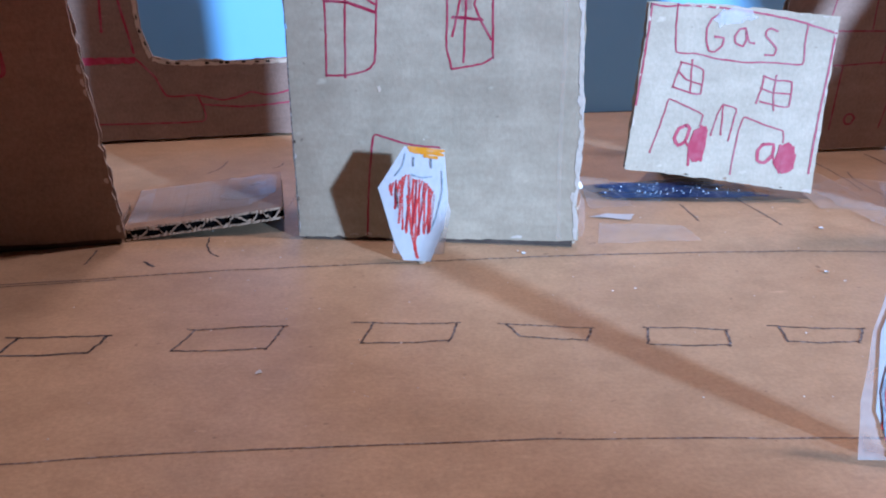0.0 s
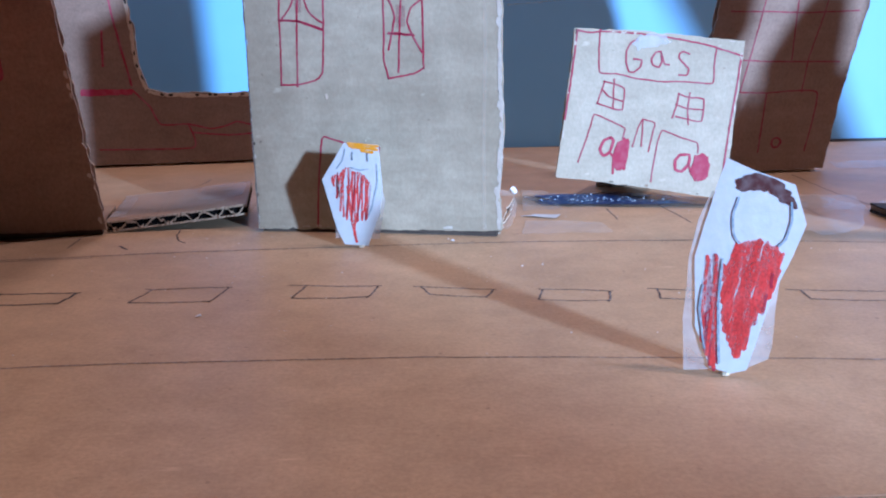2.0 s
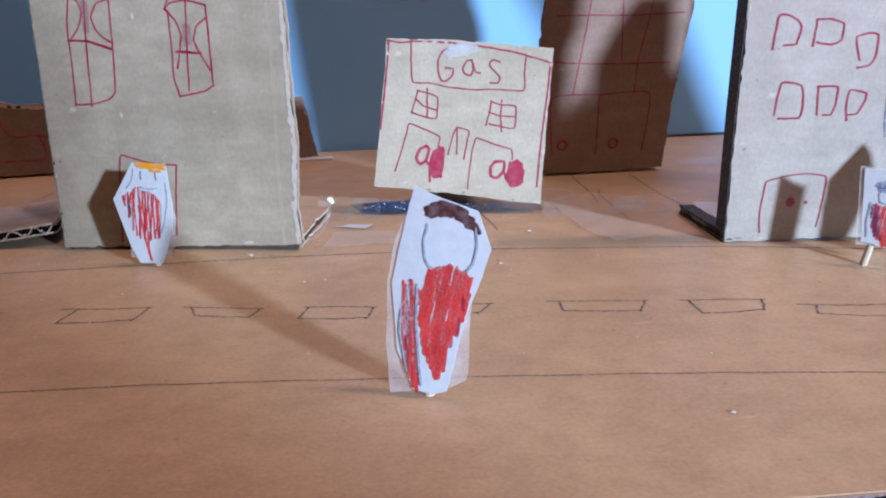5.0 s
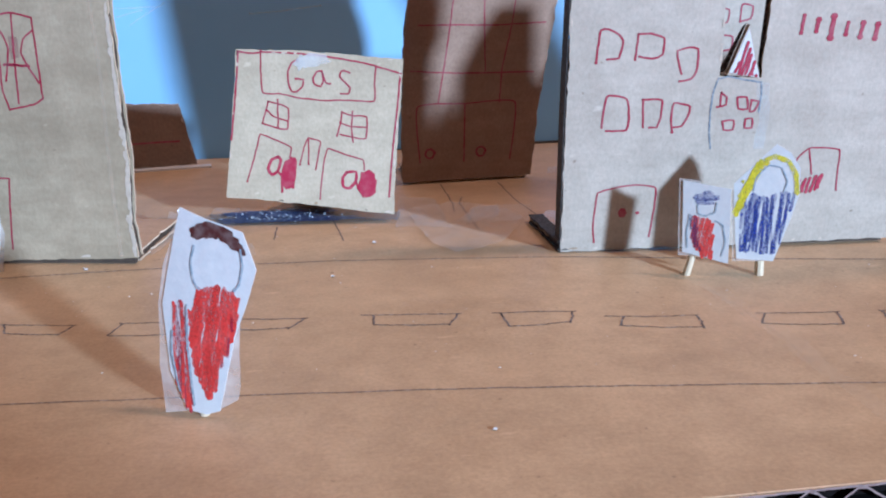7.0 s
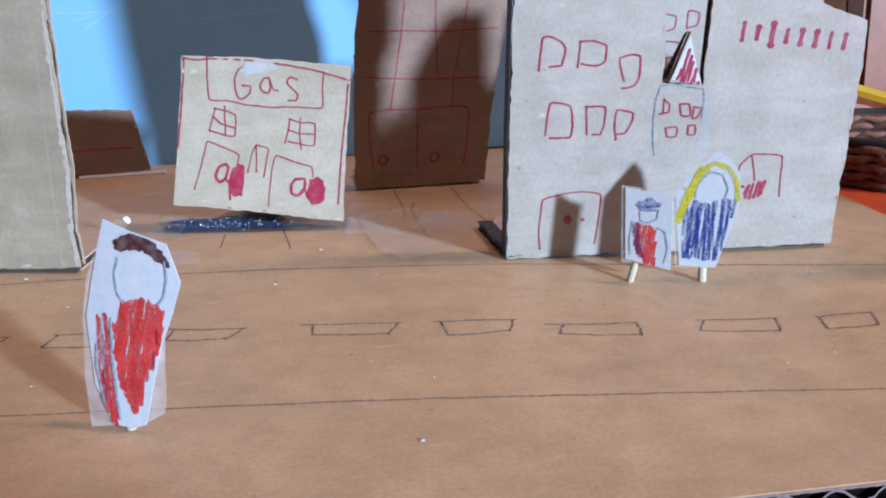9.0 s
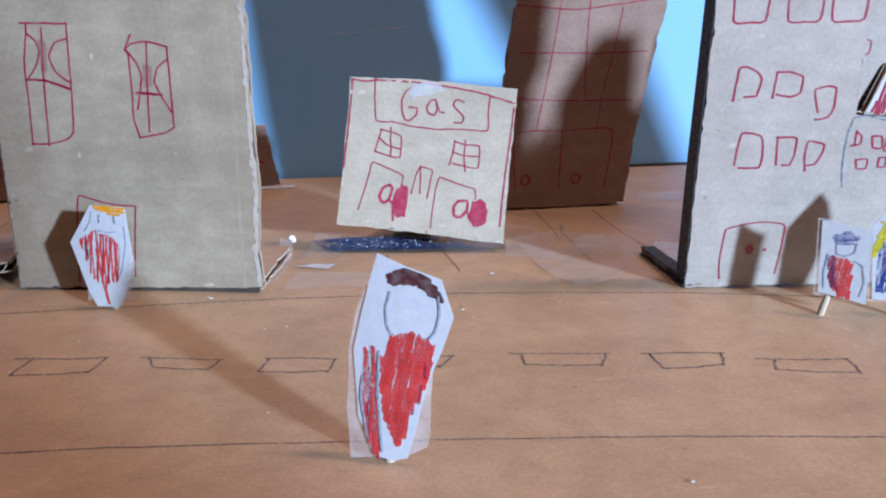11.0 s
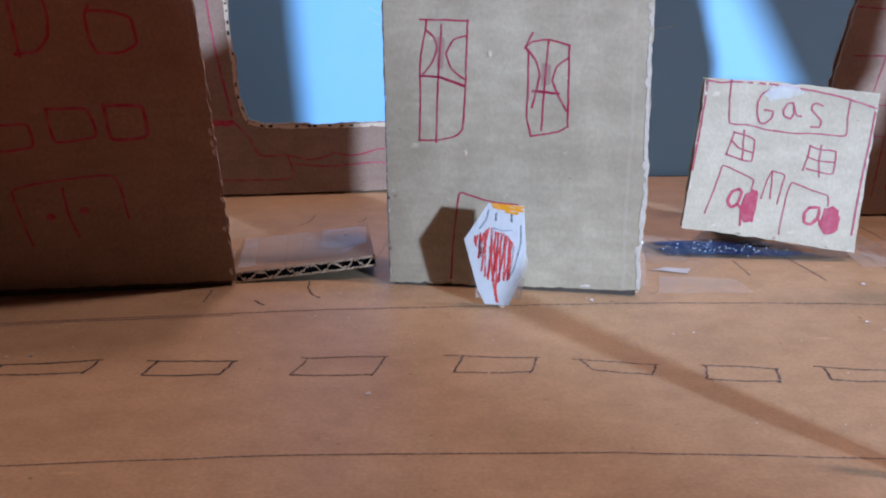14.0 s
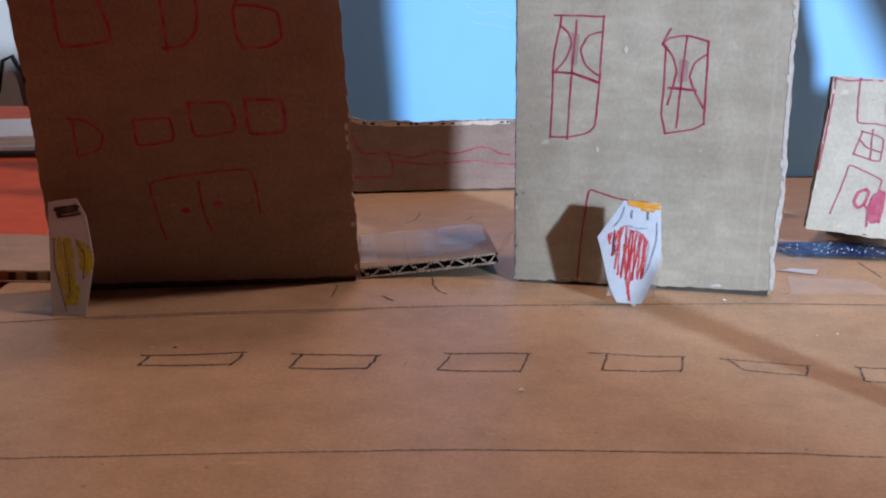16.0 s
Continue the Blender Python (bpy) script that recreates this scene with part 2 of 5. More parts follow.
def sticky_tape(name, alpha, tint=(0.78, 0.78, 0.80)):
    m, tree, bsdf = material(name)
    n = node(tree, "ShaderNodeTexNoise", Scale=160.0, Detail=3.0)
    tree.links.new(coords(tree), n.inputs["Vector"])
    bsdf.inputs["Base Color"].default_value = (*tint, 1)
    bsdf.inputs["Roughness"].default_value = 0.18
    r = tree.nodes.new("ShaderNodeMapRange")
    r.inputs[1].default_value, r.inputs[2].default_value = 0.3, 0.7
    r.inputs[3].default_value, r.inputs[4].default_value = alpha * 0.6, alpha * 1.3
    tree.links.new(n.outputs[0], r.inputs[0])
    tree.links.new(r.outputs[0], bsdf.inputs["Alpha"])
    bump(tree, bsdf, n.outputs[0], 0.5, 0.0008)
    return m


TAPE = sticky_tape("clear_sticky_tape", 0.21)
FOLD = sticky_tape("pale_fold", 0.13, (0.80, 0.68, 0.56))
FOLD_FAINT = sticky_tape("faint_fold", 0.065, (0.80, 0.70, 0.58))
FOLD_FAINT.node_tree.nodes["Principled BSDF"].inputs["Roughness"].default_value = 0.7
# denser white tape: its gloss highlight is put into alpha and tint
TAPE_BRIGHT = sticky_tape("tape_whitened_for_sheen", 0.42, (0.78, 0.84, 0.90))
TAPE_FAINT = sticky_tape("faint_clear_tape", 0.15, (0.70, 0.80, 0.90))
RED_WASH = sticky_tape("rubbed_red_pen", 0.30, (0.33, 0.10, 0.13))
RED_WASH.node_tree.nodes["Principled BSDF"].inputs["Roughness"].default_value = 0.7
FOLD.node_tree.nodes["Principled BSDF"].inputs["Roughness"].default_value = 0.7
TAPE_CLOUDY = sticky_tape("cloudy_sticky_tape", 0.30)
WHITE_TAPE = plain("crumpled_white_tape", (0.72, 0.73, 0.75), (0.85, 0.86, 0.88), 300.0, 0.3)
FILM = sticky_tape("white_tape_film", 0.42, (0.80, 0.79, 0.80))
TAPE_GREY = sticky_tape("grey_sticky_tape", 0.42, (0.17, 0.17, 0.20))
PAPER_DUST = plain("paper_dust", (0.55, 0.48, 0.42), (0.75, 0.70, 0.65), 300.0, 0.8)
GLITTER = plain("pale_glitter", (0.35, 0.45, 0.62), (0.75, 0.80, 0.85), 500.0, 0.25)

# ---- building blocks ----


def link_mesh(name, bm, mats, parent=None, smooth=False):
    me = bpy.data.meshes.new(name)
    bmesh.ops.recalc_face_normals(bm, faces=bm.faces)
    bm.to_mesh(me)
    bm.free()
    for m in mats if isinstance(mats, (list, tuple)) else [mats]:
        me.materials.append(m)
    if smooth:
        me.polygons.foreach_set("use_smooth", [True] * len(me.polygons))
    ob = new(name, me)
    ob.parent = parent
    return ob


def part(name, bm, mats, parent, label="", smooth=False):
    ob = link_mesh(name, bm, mats, parent, smooth)
    return tagged(ob, label) if label else ob


def thing(name, m, label, category, group="", kind=""):
    ob = new(name)
    ob.empty_display_size = 0.02
    ob.matrix_world = m
    return tagged(ob, label, category, group, kind)


def place(x, y, z, yaw=0.0, lean=0.0):
    """A frame in centimetres: x along a board, z up it, -y out of its face; lean tips it towards -y."""
    return Matrix.Translation(Vector((x, y, z)) * CM) @ pose(0, 0, 0, lean, 0, yaw)


def box(bm, x0, x1, y0, y1, z0, z1, mat=0):
    vs = [bm.verts.new(Vector(p) * CM) for p in ((x0, y0, z0), (x1, y0, z0), (x1, y1, z0), (x0, y1, z0), (x0, y0, z1), (x1, y0, z1), (x1, y1, z1), (x0, y1, z1))]
    for f in ((0, 1, 2, 3), (4, 5, 6, 7), (0, 1, 5, 4), (1, 2, 6, 5), (2, 3, 7, 6), (3, 0, 4, 7)):
        bm.faces.new([vs[i] for i in f]).material_index = mat
    return vs


def soft_box(bm, x0, x1, y0, y1, z0, z1, bevel, mat=0):
    vs = box(bm, x0, x1, y0, y1, z0, z1, mat)
    edges = {e for v in vs for e in v.link_edges}
    bmesh.ops.bevel(bm, geom=list(edges), offset=bevel * CM, segments=2, affect="EDGES", material=mat)


def torn(outline, step, rough, seed, inset=0.0):
    """The outline cut into short steps, each shifted a little; inset moves it inwards."""
    rnd = random.Random(seed)
    area = sum(a[0] * b[1] - b[0] * a[1] for a, b in zip(outline, outline[1:] + outline[:1]))
    side = 1 if area > 0 else -1
    pts, drift = [], 0.0
    for a, b in zip(outline, outline[1:] + outline[:1]):
        d = Vector((b[0] - a[0], b[1] - a[1]))
        if d.length < 1e-6:
            continue
        n = Vector((-d.y, d.x)).normalized() * side
        count = max(1, int(d.length / step))
        for i in range(count):
            p = Vector(a) + d * (i / count)
            drift = 0.45 * drift + rnd.uniform(-rough, rough) * 0.6
            nick = rough * rnd.uniform(0.8, 1.8) if rnd.random() < 0.07 else 0.0
            pts.append(p + n * (inset + drift + nick))
    return pts


def fill(bm, pts, lifted, mat):
    """Triangles inside an uneven outline."""
    n = len(pts)
    area = sum(pts[i].x * pts[(i + 1) % n].y - pts[(i + 1) % n].x * pts[i].y for i in range(n))
    ring = [Vector((p.x, p.y)) for p in (pts if area > 0 else pts[::-1])]
    found = delaunay_2d_cdt(ring, [(i, (i + 1) % n) for i in range(n)], [list(range(n))], 1, 1e-5)
    verts = [bm.verts.new(lifted(p)) for p in found[0]]
    for f in found[2]:
        bm.faces.new([verts[i] for i in f]).material_index = mat


def prism(bm, pts, y0, y1, mat_face, mat_side):
    front = [bm.verts.new((p.x * CM, y0 * CM, p.y * CM)) for p in pts]
    back = [bm.verts.new((p.x * CM, y1 * CM, p.y * CM)) for p in pts]
    fill(bm, pts, lambda p: (p.x * CM, y0 * CM, p.y * CM), mat_face)
    fill(bm, pts, lambda p: (p.x * CM, y1 * CM, p.y * CM), mat_face)
    for i in range(len(pts)):
        j = (i + 1) % len(pts)
        bm.faces.new((front[i], front[j], back[j], back[i])).material_index = mat_side


def board(name, parent, outline, thick=0.38, step=0.19, rough=0.042, seed=1, mats=None, label="", recess=0.08):
    """A piece of corrugated board: the front liner, with the recessed core and the back liner under it."""
    face, edge, core = mats or (KRAFT, LINER_EDGE, CORE)
    bm = bmesh.new()
    prism(bm, torn(outline, step, rough * 0.9, seed), 0.0, 0.06, 0, 1)
    ob = part(name, bm, [face, edge], parent, label)
    bm = bmesh.new()
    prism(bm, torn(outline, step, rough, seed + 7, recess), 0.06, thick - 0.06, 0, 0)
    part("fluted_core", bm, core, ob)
    bm = bmesh.new()
    prism(bm, torn(outline, step, rough, seed + 13, 0.01), thick - 0.06, thick, 0, 1)
    part("back_liner", bm, [face, edge], ob)
    return ob


def fluted(name, parent, width, depth, thick, pitch, mats, label="", cell=10, wobble=0.02, seed=3, ply=0.025):
    """A rectangle of board lying flat with its fluting open at the front: x along the wave, y back, z up."""
    rnd = random.Random(seed)
    n = int(width / pitch * cell)
    xs = [width * i / n for i in range(n + 1)]
    bend = [rnd.uniform(-wobble, wobble) for _ in xs]
    slow = [math.sin(x * 0.9 + seed) * wobble * 1.5 for x in xs]

    def strip(title, z, half, mat, front, under, note="", inside=0):
        bm = bmesh.new()
        rows = []
        for i, x in enumerate(xs):
            zz = z(x + slow[i] * 2.5 * mat) + bend[i] * (1.0 if mat else 0.06)
            lip = front + bend[i] + slow[i]
            rows.append([bm.verts.new(Vector(q) * CM) for q in ((x, lip, zz - half), (x, lip, zz + half), (x, depth, zz + half), (x, depth, zz - half))])
        for a, b in zip(rows, rows[1:]):
            for k in range(4):
                bm.faces.new((a[k], b[k], b[(k + 1) % 4], a[(k + 1) % 4])).material_index = (inside or mat) if k else 1
        for end in (rows[0], rows[-1]):
            bm.faces.new(end).material_index = mat
        return part(title, bm, mats, under, note)

    mid, amp = thick / 2, thick / 2 - 0.065
    top = strip(name, lambda x: thick - ply * 0.9, ply * 0.9, 0, 0.0, parent, label)
    # inner faces take the third material, which paints their shade
    strip("bottom_liner", lambda x: ply * 0.9, ply * 0.9, 0, 0.02, top, inside=2)
    strip("fluting", lambda x: mid + amp * math.sin(2 * math.pi * x / pitch), ply, 1, 0.03, top, "open wave of the fluting", 2)
    # near-black filler behind the openings, in place of their deep shade
    bm = bmesh.new()
    box(bm, 0.02, width - 0.02, min(0.24, depth * 0.3), depth - 0.02, 0.07, thick - 0.07)
    part("core", bm, mats[2], top)
    return top


def smooth_line(pts, bend=0.25):
    """A hand-drawn line: the points rounded by a Catmull-Rom curve."""
    out = []
    q = [pts[0], *pts, pts[-1]]
    for i in range(1, len(q) - 2):
        p0, p1, p2, p3 = (Vector(q[k]) for k in (i - 1, i, i + 1, i + 2))
        m1, m2 = (p2 - p0) * bend, (p3 - p1) * bend
        count = max(2, min(12, int((p2 - p1).length / 0.12)))
        for k in range(count):
            s = k / count
            out.append(p1 * (2 * s**3 - 3 * s**2 + 1) + m1 * (s**3 - 2 * s**2 + s) + p2 * (3 * s**2 - 2 * s**3) + m2 * (s**3 - s**2))
    return out + [Vector(pts[-1])]


PEN = random.Random(11)


def pen(bm, width, *pts, lift=0.012, height=None, mat=0):
    """One pen stroke as a thin raised ribbon of uneven width, on a board's face or, with height, on the ground."""
    line = smooth_line(pts)
    left, right = [], []
    for i, p in enumerate(line):
        d = line[min(i + 1, len(line) - 1)] - line[max(i - 1, 0)]
        if d.length < 1e-9:
            d = Vector((1, 0))
        n = Vector((-d.y, d.x)).normalized() * (width / 2 * PEN.uniform(0.86, 1.12))
        shake = 0.008 if height is None else 0.02
        wobble = Vector((PEN.uniform(-shake, shake), PEN.uniform(-shake, shake)))
        for side, q in ((left, p + wobble + n), (right, p + wobble - n)):
            co = (q.x, -lift, q.y) if height is None else (q.x, q.y, height(q.x, q.y) + lift)
            side.append(bm.verts.new(Vector(co) * CM))
    for i in range(len(line) - 1):
        bm.faces.new((left[i], left[i + 1], right[i + 1], right[i])).material_index = mat
    for end in ((left[0], right[0]), (left[-1], right[-1])):
        mid = (end[0].co + end[1].co) / 2
        out = mid - ((left[1].co + right[1].co) / 2 if end[0] is left[0] else (left[-2].co + right[-2].co) / 2)
        tip = bm.verts.new(mid + out.normalized() * width * 0.45 * CM)
        bm.faces.new((end[0], end[1], tip)).material_index = mat


def drawn(name, parent, ink_used, width, *strokes, label=""):
    bm = bmesh.new()
    for s in strokes:
        pen(bm, width, *s)
        for x, y in {s[0], s[-1]}:
            r = width * PEN.uniform(0.5, 0.85)
            blob(bm, [(x + r * math.cos(a), y + r * math.sin(a)) for a in (0, 1.05, 2.1, 3.14, 4.2, 5.25)], 0.014, seed=PEN.randint(1, 999), rough=0.005)
    return part(name, bm, ink_used, parent, label)


def blob(bm, outline, lift=0.014, mat=0, seed=2, rough=0.02):
    pts = torn(outline, 0.12, rough, seed)
    fill(bm, pts, lambda p: Vector((p.x, -lift, p.y)) * CM, mat)


def scribble(bm, width, outline, gap, angle, mat=0, lift=0.016, seed=5):
    """To-and-fro hatching inside an outline, as with a felt pen or crayon."""
    rnd = random.Random(seed)
    c, s = math.cos(radians(angle)), math.sin(radians(angle))
    turned = [(x * c + y * s, -x * s + y * c) for x, y in outline]
    lo, hi = min(p[1] for p in turned), max(p[1] for p in turned)
    v = lo + gap / 2
    while v < hi:
        cuts = sorted(a[0] + (v - a[1]) / (b[1] - a[1]) * (b[0] - a[0]) for a, b in zip(turned, turned[1:] + turned[:1]) if (a[1] - v) * (b[1] - v) < 0)
        for a, b in zip(cuts[::2], cuts[1::2]):
            if b - a > width * 0.5:
                a, b = a + rnd.uniform(-0.02, 0.06), b + rnd.uniform(-0.06, 0.02)
                w, tilt = v + rnd.uniform(-0.3, 0.3) * gap, rnd.uniform(-0.4, 0.4) * gap
                ends = [(a * c - w * s, a * s + w * c), ((a + b) / 2 * c - (w + tilt) * s, (a + b) / 2 * s + (w + tilt) * c), (b * c - (w + tilt) * s, b * s + (w + tilt) * c)]
                pen(bm, width, *ends, lift=lift + rnd.uniform(0, 0.003), mat=mat)
        v += gap


def worn_edge(parent, line, seed, most=0.11, label="chipped pale paper along the board's edge", amount=0.34):
    """Small chips along a board's edge where the liner is torn off: pale paper and bits of dark core."""
    rnd = random.Random(seed)
    bm = bmesh.new()
    for a, b in zip(line, line[1:]):
        d = Vector((b[0] - a[0], b[1] - a[1]))
        n, t = Vector((-d.y, d.x)).normalized(), 0.0
        while t < d.length:
            size = rnd.uniform(0.05, 0.30)
            if rnd.random() < amount and t + size < d.length:
                p, q = Vector(a) + d.normalized() * t, Vector(a) + d.normalized() * (t + size)
                deep = most * rnd.uniform(0.3, 1.0)
                blob(bm, [tuple(p + n * 0.02), tuple(q + n * 0.02), tuple(q + n * deep * 0.8), tuple((p + q) / 2 + n * deep), tuple(p + n * deep * 0.5)], 0.011 + 0.002 * rnd.random(), 0 if rnd.random() < 0.87 else 1, rnd.randint(1, 999), 0.012)
            t += size + rnd.uniform(0.02, 0.3)
    return tagged(part("worn_edge", bm, [PALE_TEAR, CORE], parent, label), kind="stuff")


def torn_lip(parent, line, seed, wide=0.17):
    """A strip where the liner is torn away; dark blobs paint the shaded hollows of the open fluting in a row."""
    rnd = random.Random(seed)
    bm = bmesh.new()
    for a, b in zip(line, line[1:]):
        d = Vector((b[0] - a[0], b[1] - a[1]))
        n, step = Vector((-d.y, d.x)).normalized(), d.normalized()
        blob(bm, [a, b, tuple(Vector(b) + n * wide * 0.9), tuple((Vector(a) + Vector(b)) / 2 + n * wide * 1.1), tuple(Vector(a) + n * wide * 0.9)], 0.012, 0, rnd.randint(1, 999), 0.03)
        t = 0.1
        while t < d.length - 0.1:
            c = Vector(a) + step * t + n * wide * rnd.uniform(0.3, 0.5)
            w, h = rnd.uniform(0.06, 0.13), wide * rnd.uniform(0.22, 0.42)
            if rnd.random() < 0.45:
                blob(bm, [tuple(c + step * (w * math.cos(k)) + n * (h * math.sin(k))) for k in (0, 1, 2, 3, 4, 5.2)], 0.02, 1, rnd.randint(1, 999), 0.008)
            t += rnd.uniform(0.2, 0.36)
    return part("torn_lip", bm, [LINER_EDGE, BASKET_DARK], parent, "torn edge with fluting hollows painted dark")


def ground_z(x, y):
    """The base board is a little warped: a low swell under the tall house a dip at the right and a drop at the back."""
    return 0.16 * math.exp(-(((x - 2) / 8) ** 2) - ((y - 27.5) / 2.6) ** 2) - 0.24 * math.exp(-(((x - 21) / 4.5) ** 2) - ((y - 20.5) / 3) ** 2) - 0.082 * max(0.0, y - 43.4)

# ---- the room ----
TABLE_Z = -0.45


def slab(name, x0, x1, y0, y1, z0, z1, mat, label, category, parent=None, kind="structure"):
    bm = bmesh.new()
    box(bm, x0, x1, y0, y1, z0, z1)
    return tagged(link_mesh(name, bm, mat, parent), label, category, kind=kind)


slab("floor", -200, 340, -400, 112, -79, -75, FLOOR_WOOD, "dark brown wooden floor of the room", "floor")
slab("ceiling", -200, 340, -400, 112, 170, 174, CEILING_PAINT, "plain white painted ceiling of the room", "ceiling")
slab("wall_north", -200, 340, 100, 112, -75, 170, WALL_PAINT, "plain off-white painted wall behind the table", "wall")
slab("wall_south", -200, 340, -412, -400, -75, 170, WALL_PAINT, "plain off-white painted wall of the room", "wall")
slab("wall_west", -212, -200, -400, 112, -75, 170, WALL_PAINT, "plain off-white painted wall of the room", "wall")
slab("wall_east", 340, 352, -400, 112, -75, 170, WALL_PAINT, "plain off-white painted wall of the room", "wall")

# added wall out of view, shaped to keep the cool lamp off the left houses
bm = bmesh.new()
side = [(15, -75), (54.8, -75), (54.8, 25), (53.3, 29), (50.5, 32), (46, 34.5), (15, 40)]
near = [bm.verts.new(Vector((x, -56, z)) * CM) for x, z in side]
far = [bm.verts.new(Vector((x, -50, z)) * CM) for x, z in side]
bm.faces.new(near)
bm.faces.new(far)
for i in range(len(side)):
    bm.faces.new((near[i], near[(i + 1) % len(side)], far[(i + 1) % len(side)], far[i]))
tagged(link_mesh("wall_blocker", bm, WALL_PAINT), "unseen off-white blocker wall with a sloping end, added to shade the left houses", "wall", kind="structure")

table = thing("table", place(0, 0, TABLE_Z), "table covered with a bright orange cloth", "table")
bm = bmesh.new()
soft_box(bm, -85, 95, -45, 76, -2.6, 0.0, 0.5)
part("tabletop", bm, ORANGE_CLOTH, table, "orange cloth-covered table top")
for x in (-78, 83):
    for y in (-38, 65):
        bm = bmesh.new()
        soft_box(bm, x, x + 5, y, y + 5, -74.55, -2.6, 0.4)
        part("leg", bm, BROWN_WOOD, table)

# ---- the base board with the drawn street ----
FRONT_A, FRONT_B = (-21.0, 7.2), (30.9, 11.15)
WALL_YAW, WALL_X, WALL_Y = 6.0, 11.0, 46.8


def back_y(x):
    """The back edge of the base sheet, along the poster board."""
    return WALL_Y - 0.35 + math.tan(radians(WALL_YAW)) * (x - WALL_X)


base = thing("ground", place(0, 0, 0), "brown corrugated cardboard base sheet with a drawn street", "cardboard base", kind="structure")
bm = bmesh.new()
NX, NY = 90, 78
slope = (FRONT_B[1] - FRONT_A[1]) / (FRONT_B[0] - FRONT_A[0])
rows = []
for j in range(NY + 1):
    row = []
    for i in range(NX + 1):
        x = FRONT_A[0] + (FRONT_B[0] - FRONT_A[0]) * i / NX
        y0 = FRONT_A[1] + slope * (x - FRONT_A[0]) + 0.02
        y = y0 + (back_y(x) - y0) * j / NY
        row.append(bm.verts.new(Vector((x, y, ground_z(x, y))) * CM))
    rows.append(row)
for a, b in zip(rows, rows[1:]):
    for i in range(NX):
        bm.faces.new((a[i], a[i + 1], b[i + 1], b[i]))
front = rows[0]
lip = [bm.verts.new(v.co - Vector((0, 0, 0.035 * CM))) for v in front]
inner = [bm.verts.new(v.co + Vector((0, 0.9 * CM, 0))) for v in lip]
foot = [bm.verts.new((v.co.x, v.co.y, (TABLE_Z + 0.004) * CM)) for v in inner]
for upper, lower, mat in ((front, lip, 0), (lip, inner, 1), (inner, foot, 1)):
    for i in range(NX):
        bm.faces.new((upper[i], upper[i + 1], lower[i + 1], lower[i])).material_index = mat
rim = [*[r[-1] for r in rows], *rows[-1][-2::-1], *[r[0] for r in rows[-2::-1]]]
low = [bm.verts.new((v.co.x, v.co.y, (TABLE_Z + 0.004) * CM)) for v in rim]
for i in range(len(rim) - 1):
    bm.faces.new((rim[i], rim[i + 1], low[i + 1], low[i])).material_index = 1
part("sheet", bm, [KRAFT_GROUND, CORE], base, smooth=False)
edge_angle = math.degrees(math.atan(slope))
edge = fluted("fluted_edge", base, math.hypot(51.9, 3.95), 0.8, 0.40, 0.98, [KRAFT_GROUND, FLUTE_PALE, FLUTE_SHADE], "cut front edge with open fluting", 12, 0.012)
edge.matrix_local = place(FRONT_A[0], FRONT_A[1], TABLE_Z + 0.004, edge_angle)


def marked(name, ink_used, width, *strokes, label=""):
    bm = bmesh.new()
    for s in strokes:
        pen(bm, width, *s, lift=0.008, height=ground_z)
    return part(name, bm, ink_used, base, label)


marked("street_line", PENCIL, 0.055, ((-21, 21.5), (-19.3, 21.95), (-15.2, 22.9), (-6.7, 24.2), (-1, 24.65), (3.7, 24.95), (9.5, 25.1), (15.8, 24.7), (21.5, 23.9), (30, 22.2)), label="thin pencil line along the pavement")
marked("street_line", PENCIL, 0.045, ((-16.8, 22.4), (-13.5, 23.05), (-9.0, 23.7)), label="second pencil line along the pavement")
marked("street_line", PENCIL_FAINT, 0.045, ((-21, 13.0), (-15, 13.98), (-5.9, 15.0), (1.2, 15.33), (7, 15.2), (12.8, 14.96), (17.2, 14.62), (23.2, 14.08), (30, 13.4)), label="thin pencil line along the near kerb")
DASHES = (
    ((-14.07, 19.07), (-14.0, 19.73), (-11.62, 20.14), (-11.71, 19.31)),
    ((-10.17, 19.15), (-10.05, 20.09), (-8.07, 20.14), (-8.23, 19.28)),
    ((-6.42, 19.29), (-6.14, 20.39), (-4.15, 20.56), (-4.37, 19.36)),
    ((-2.32, 19.57), (-2.09, 20.66), (-0.19, 20.59), (-0.36, 19.63)),
    ((1.22, 19.81), (0.96, 20.48), (2.84, 20.18), (2.68, 19.56)),
    ((3.97, 19.28), (4.12, 20.16), (5.85, 19.98), (5.72, 19.19)),
    ((7.03, 19.31), (7.10, 20.13), (8.91, 19.94), (8.56, 19.26)),
    ((10.74, 19.20), (10.70, 19.95), (12.92, 19.77), (12.66, 19.02)),
    ((14.16, 18.67), (14.06, 19.71), (15.96, 19.70), (15.77, 18.90)),
    ((16.96, 18.52), (17.24, 19.25), (19.15, 19.30), (19.03, 18.25)),
    ((20.58, 18.40), (20.98, 19.30), (22.80, 19.03), (22.50, 18.02)),
    ((23.68, 17.90), (23.92, 18.85), (25.30, 18.86), (25.03, 17.92)),
)
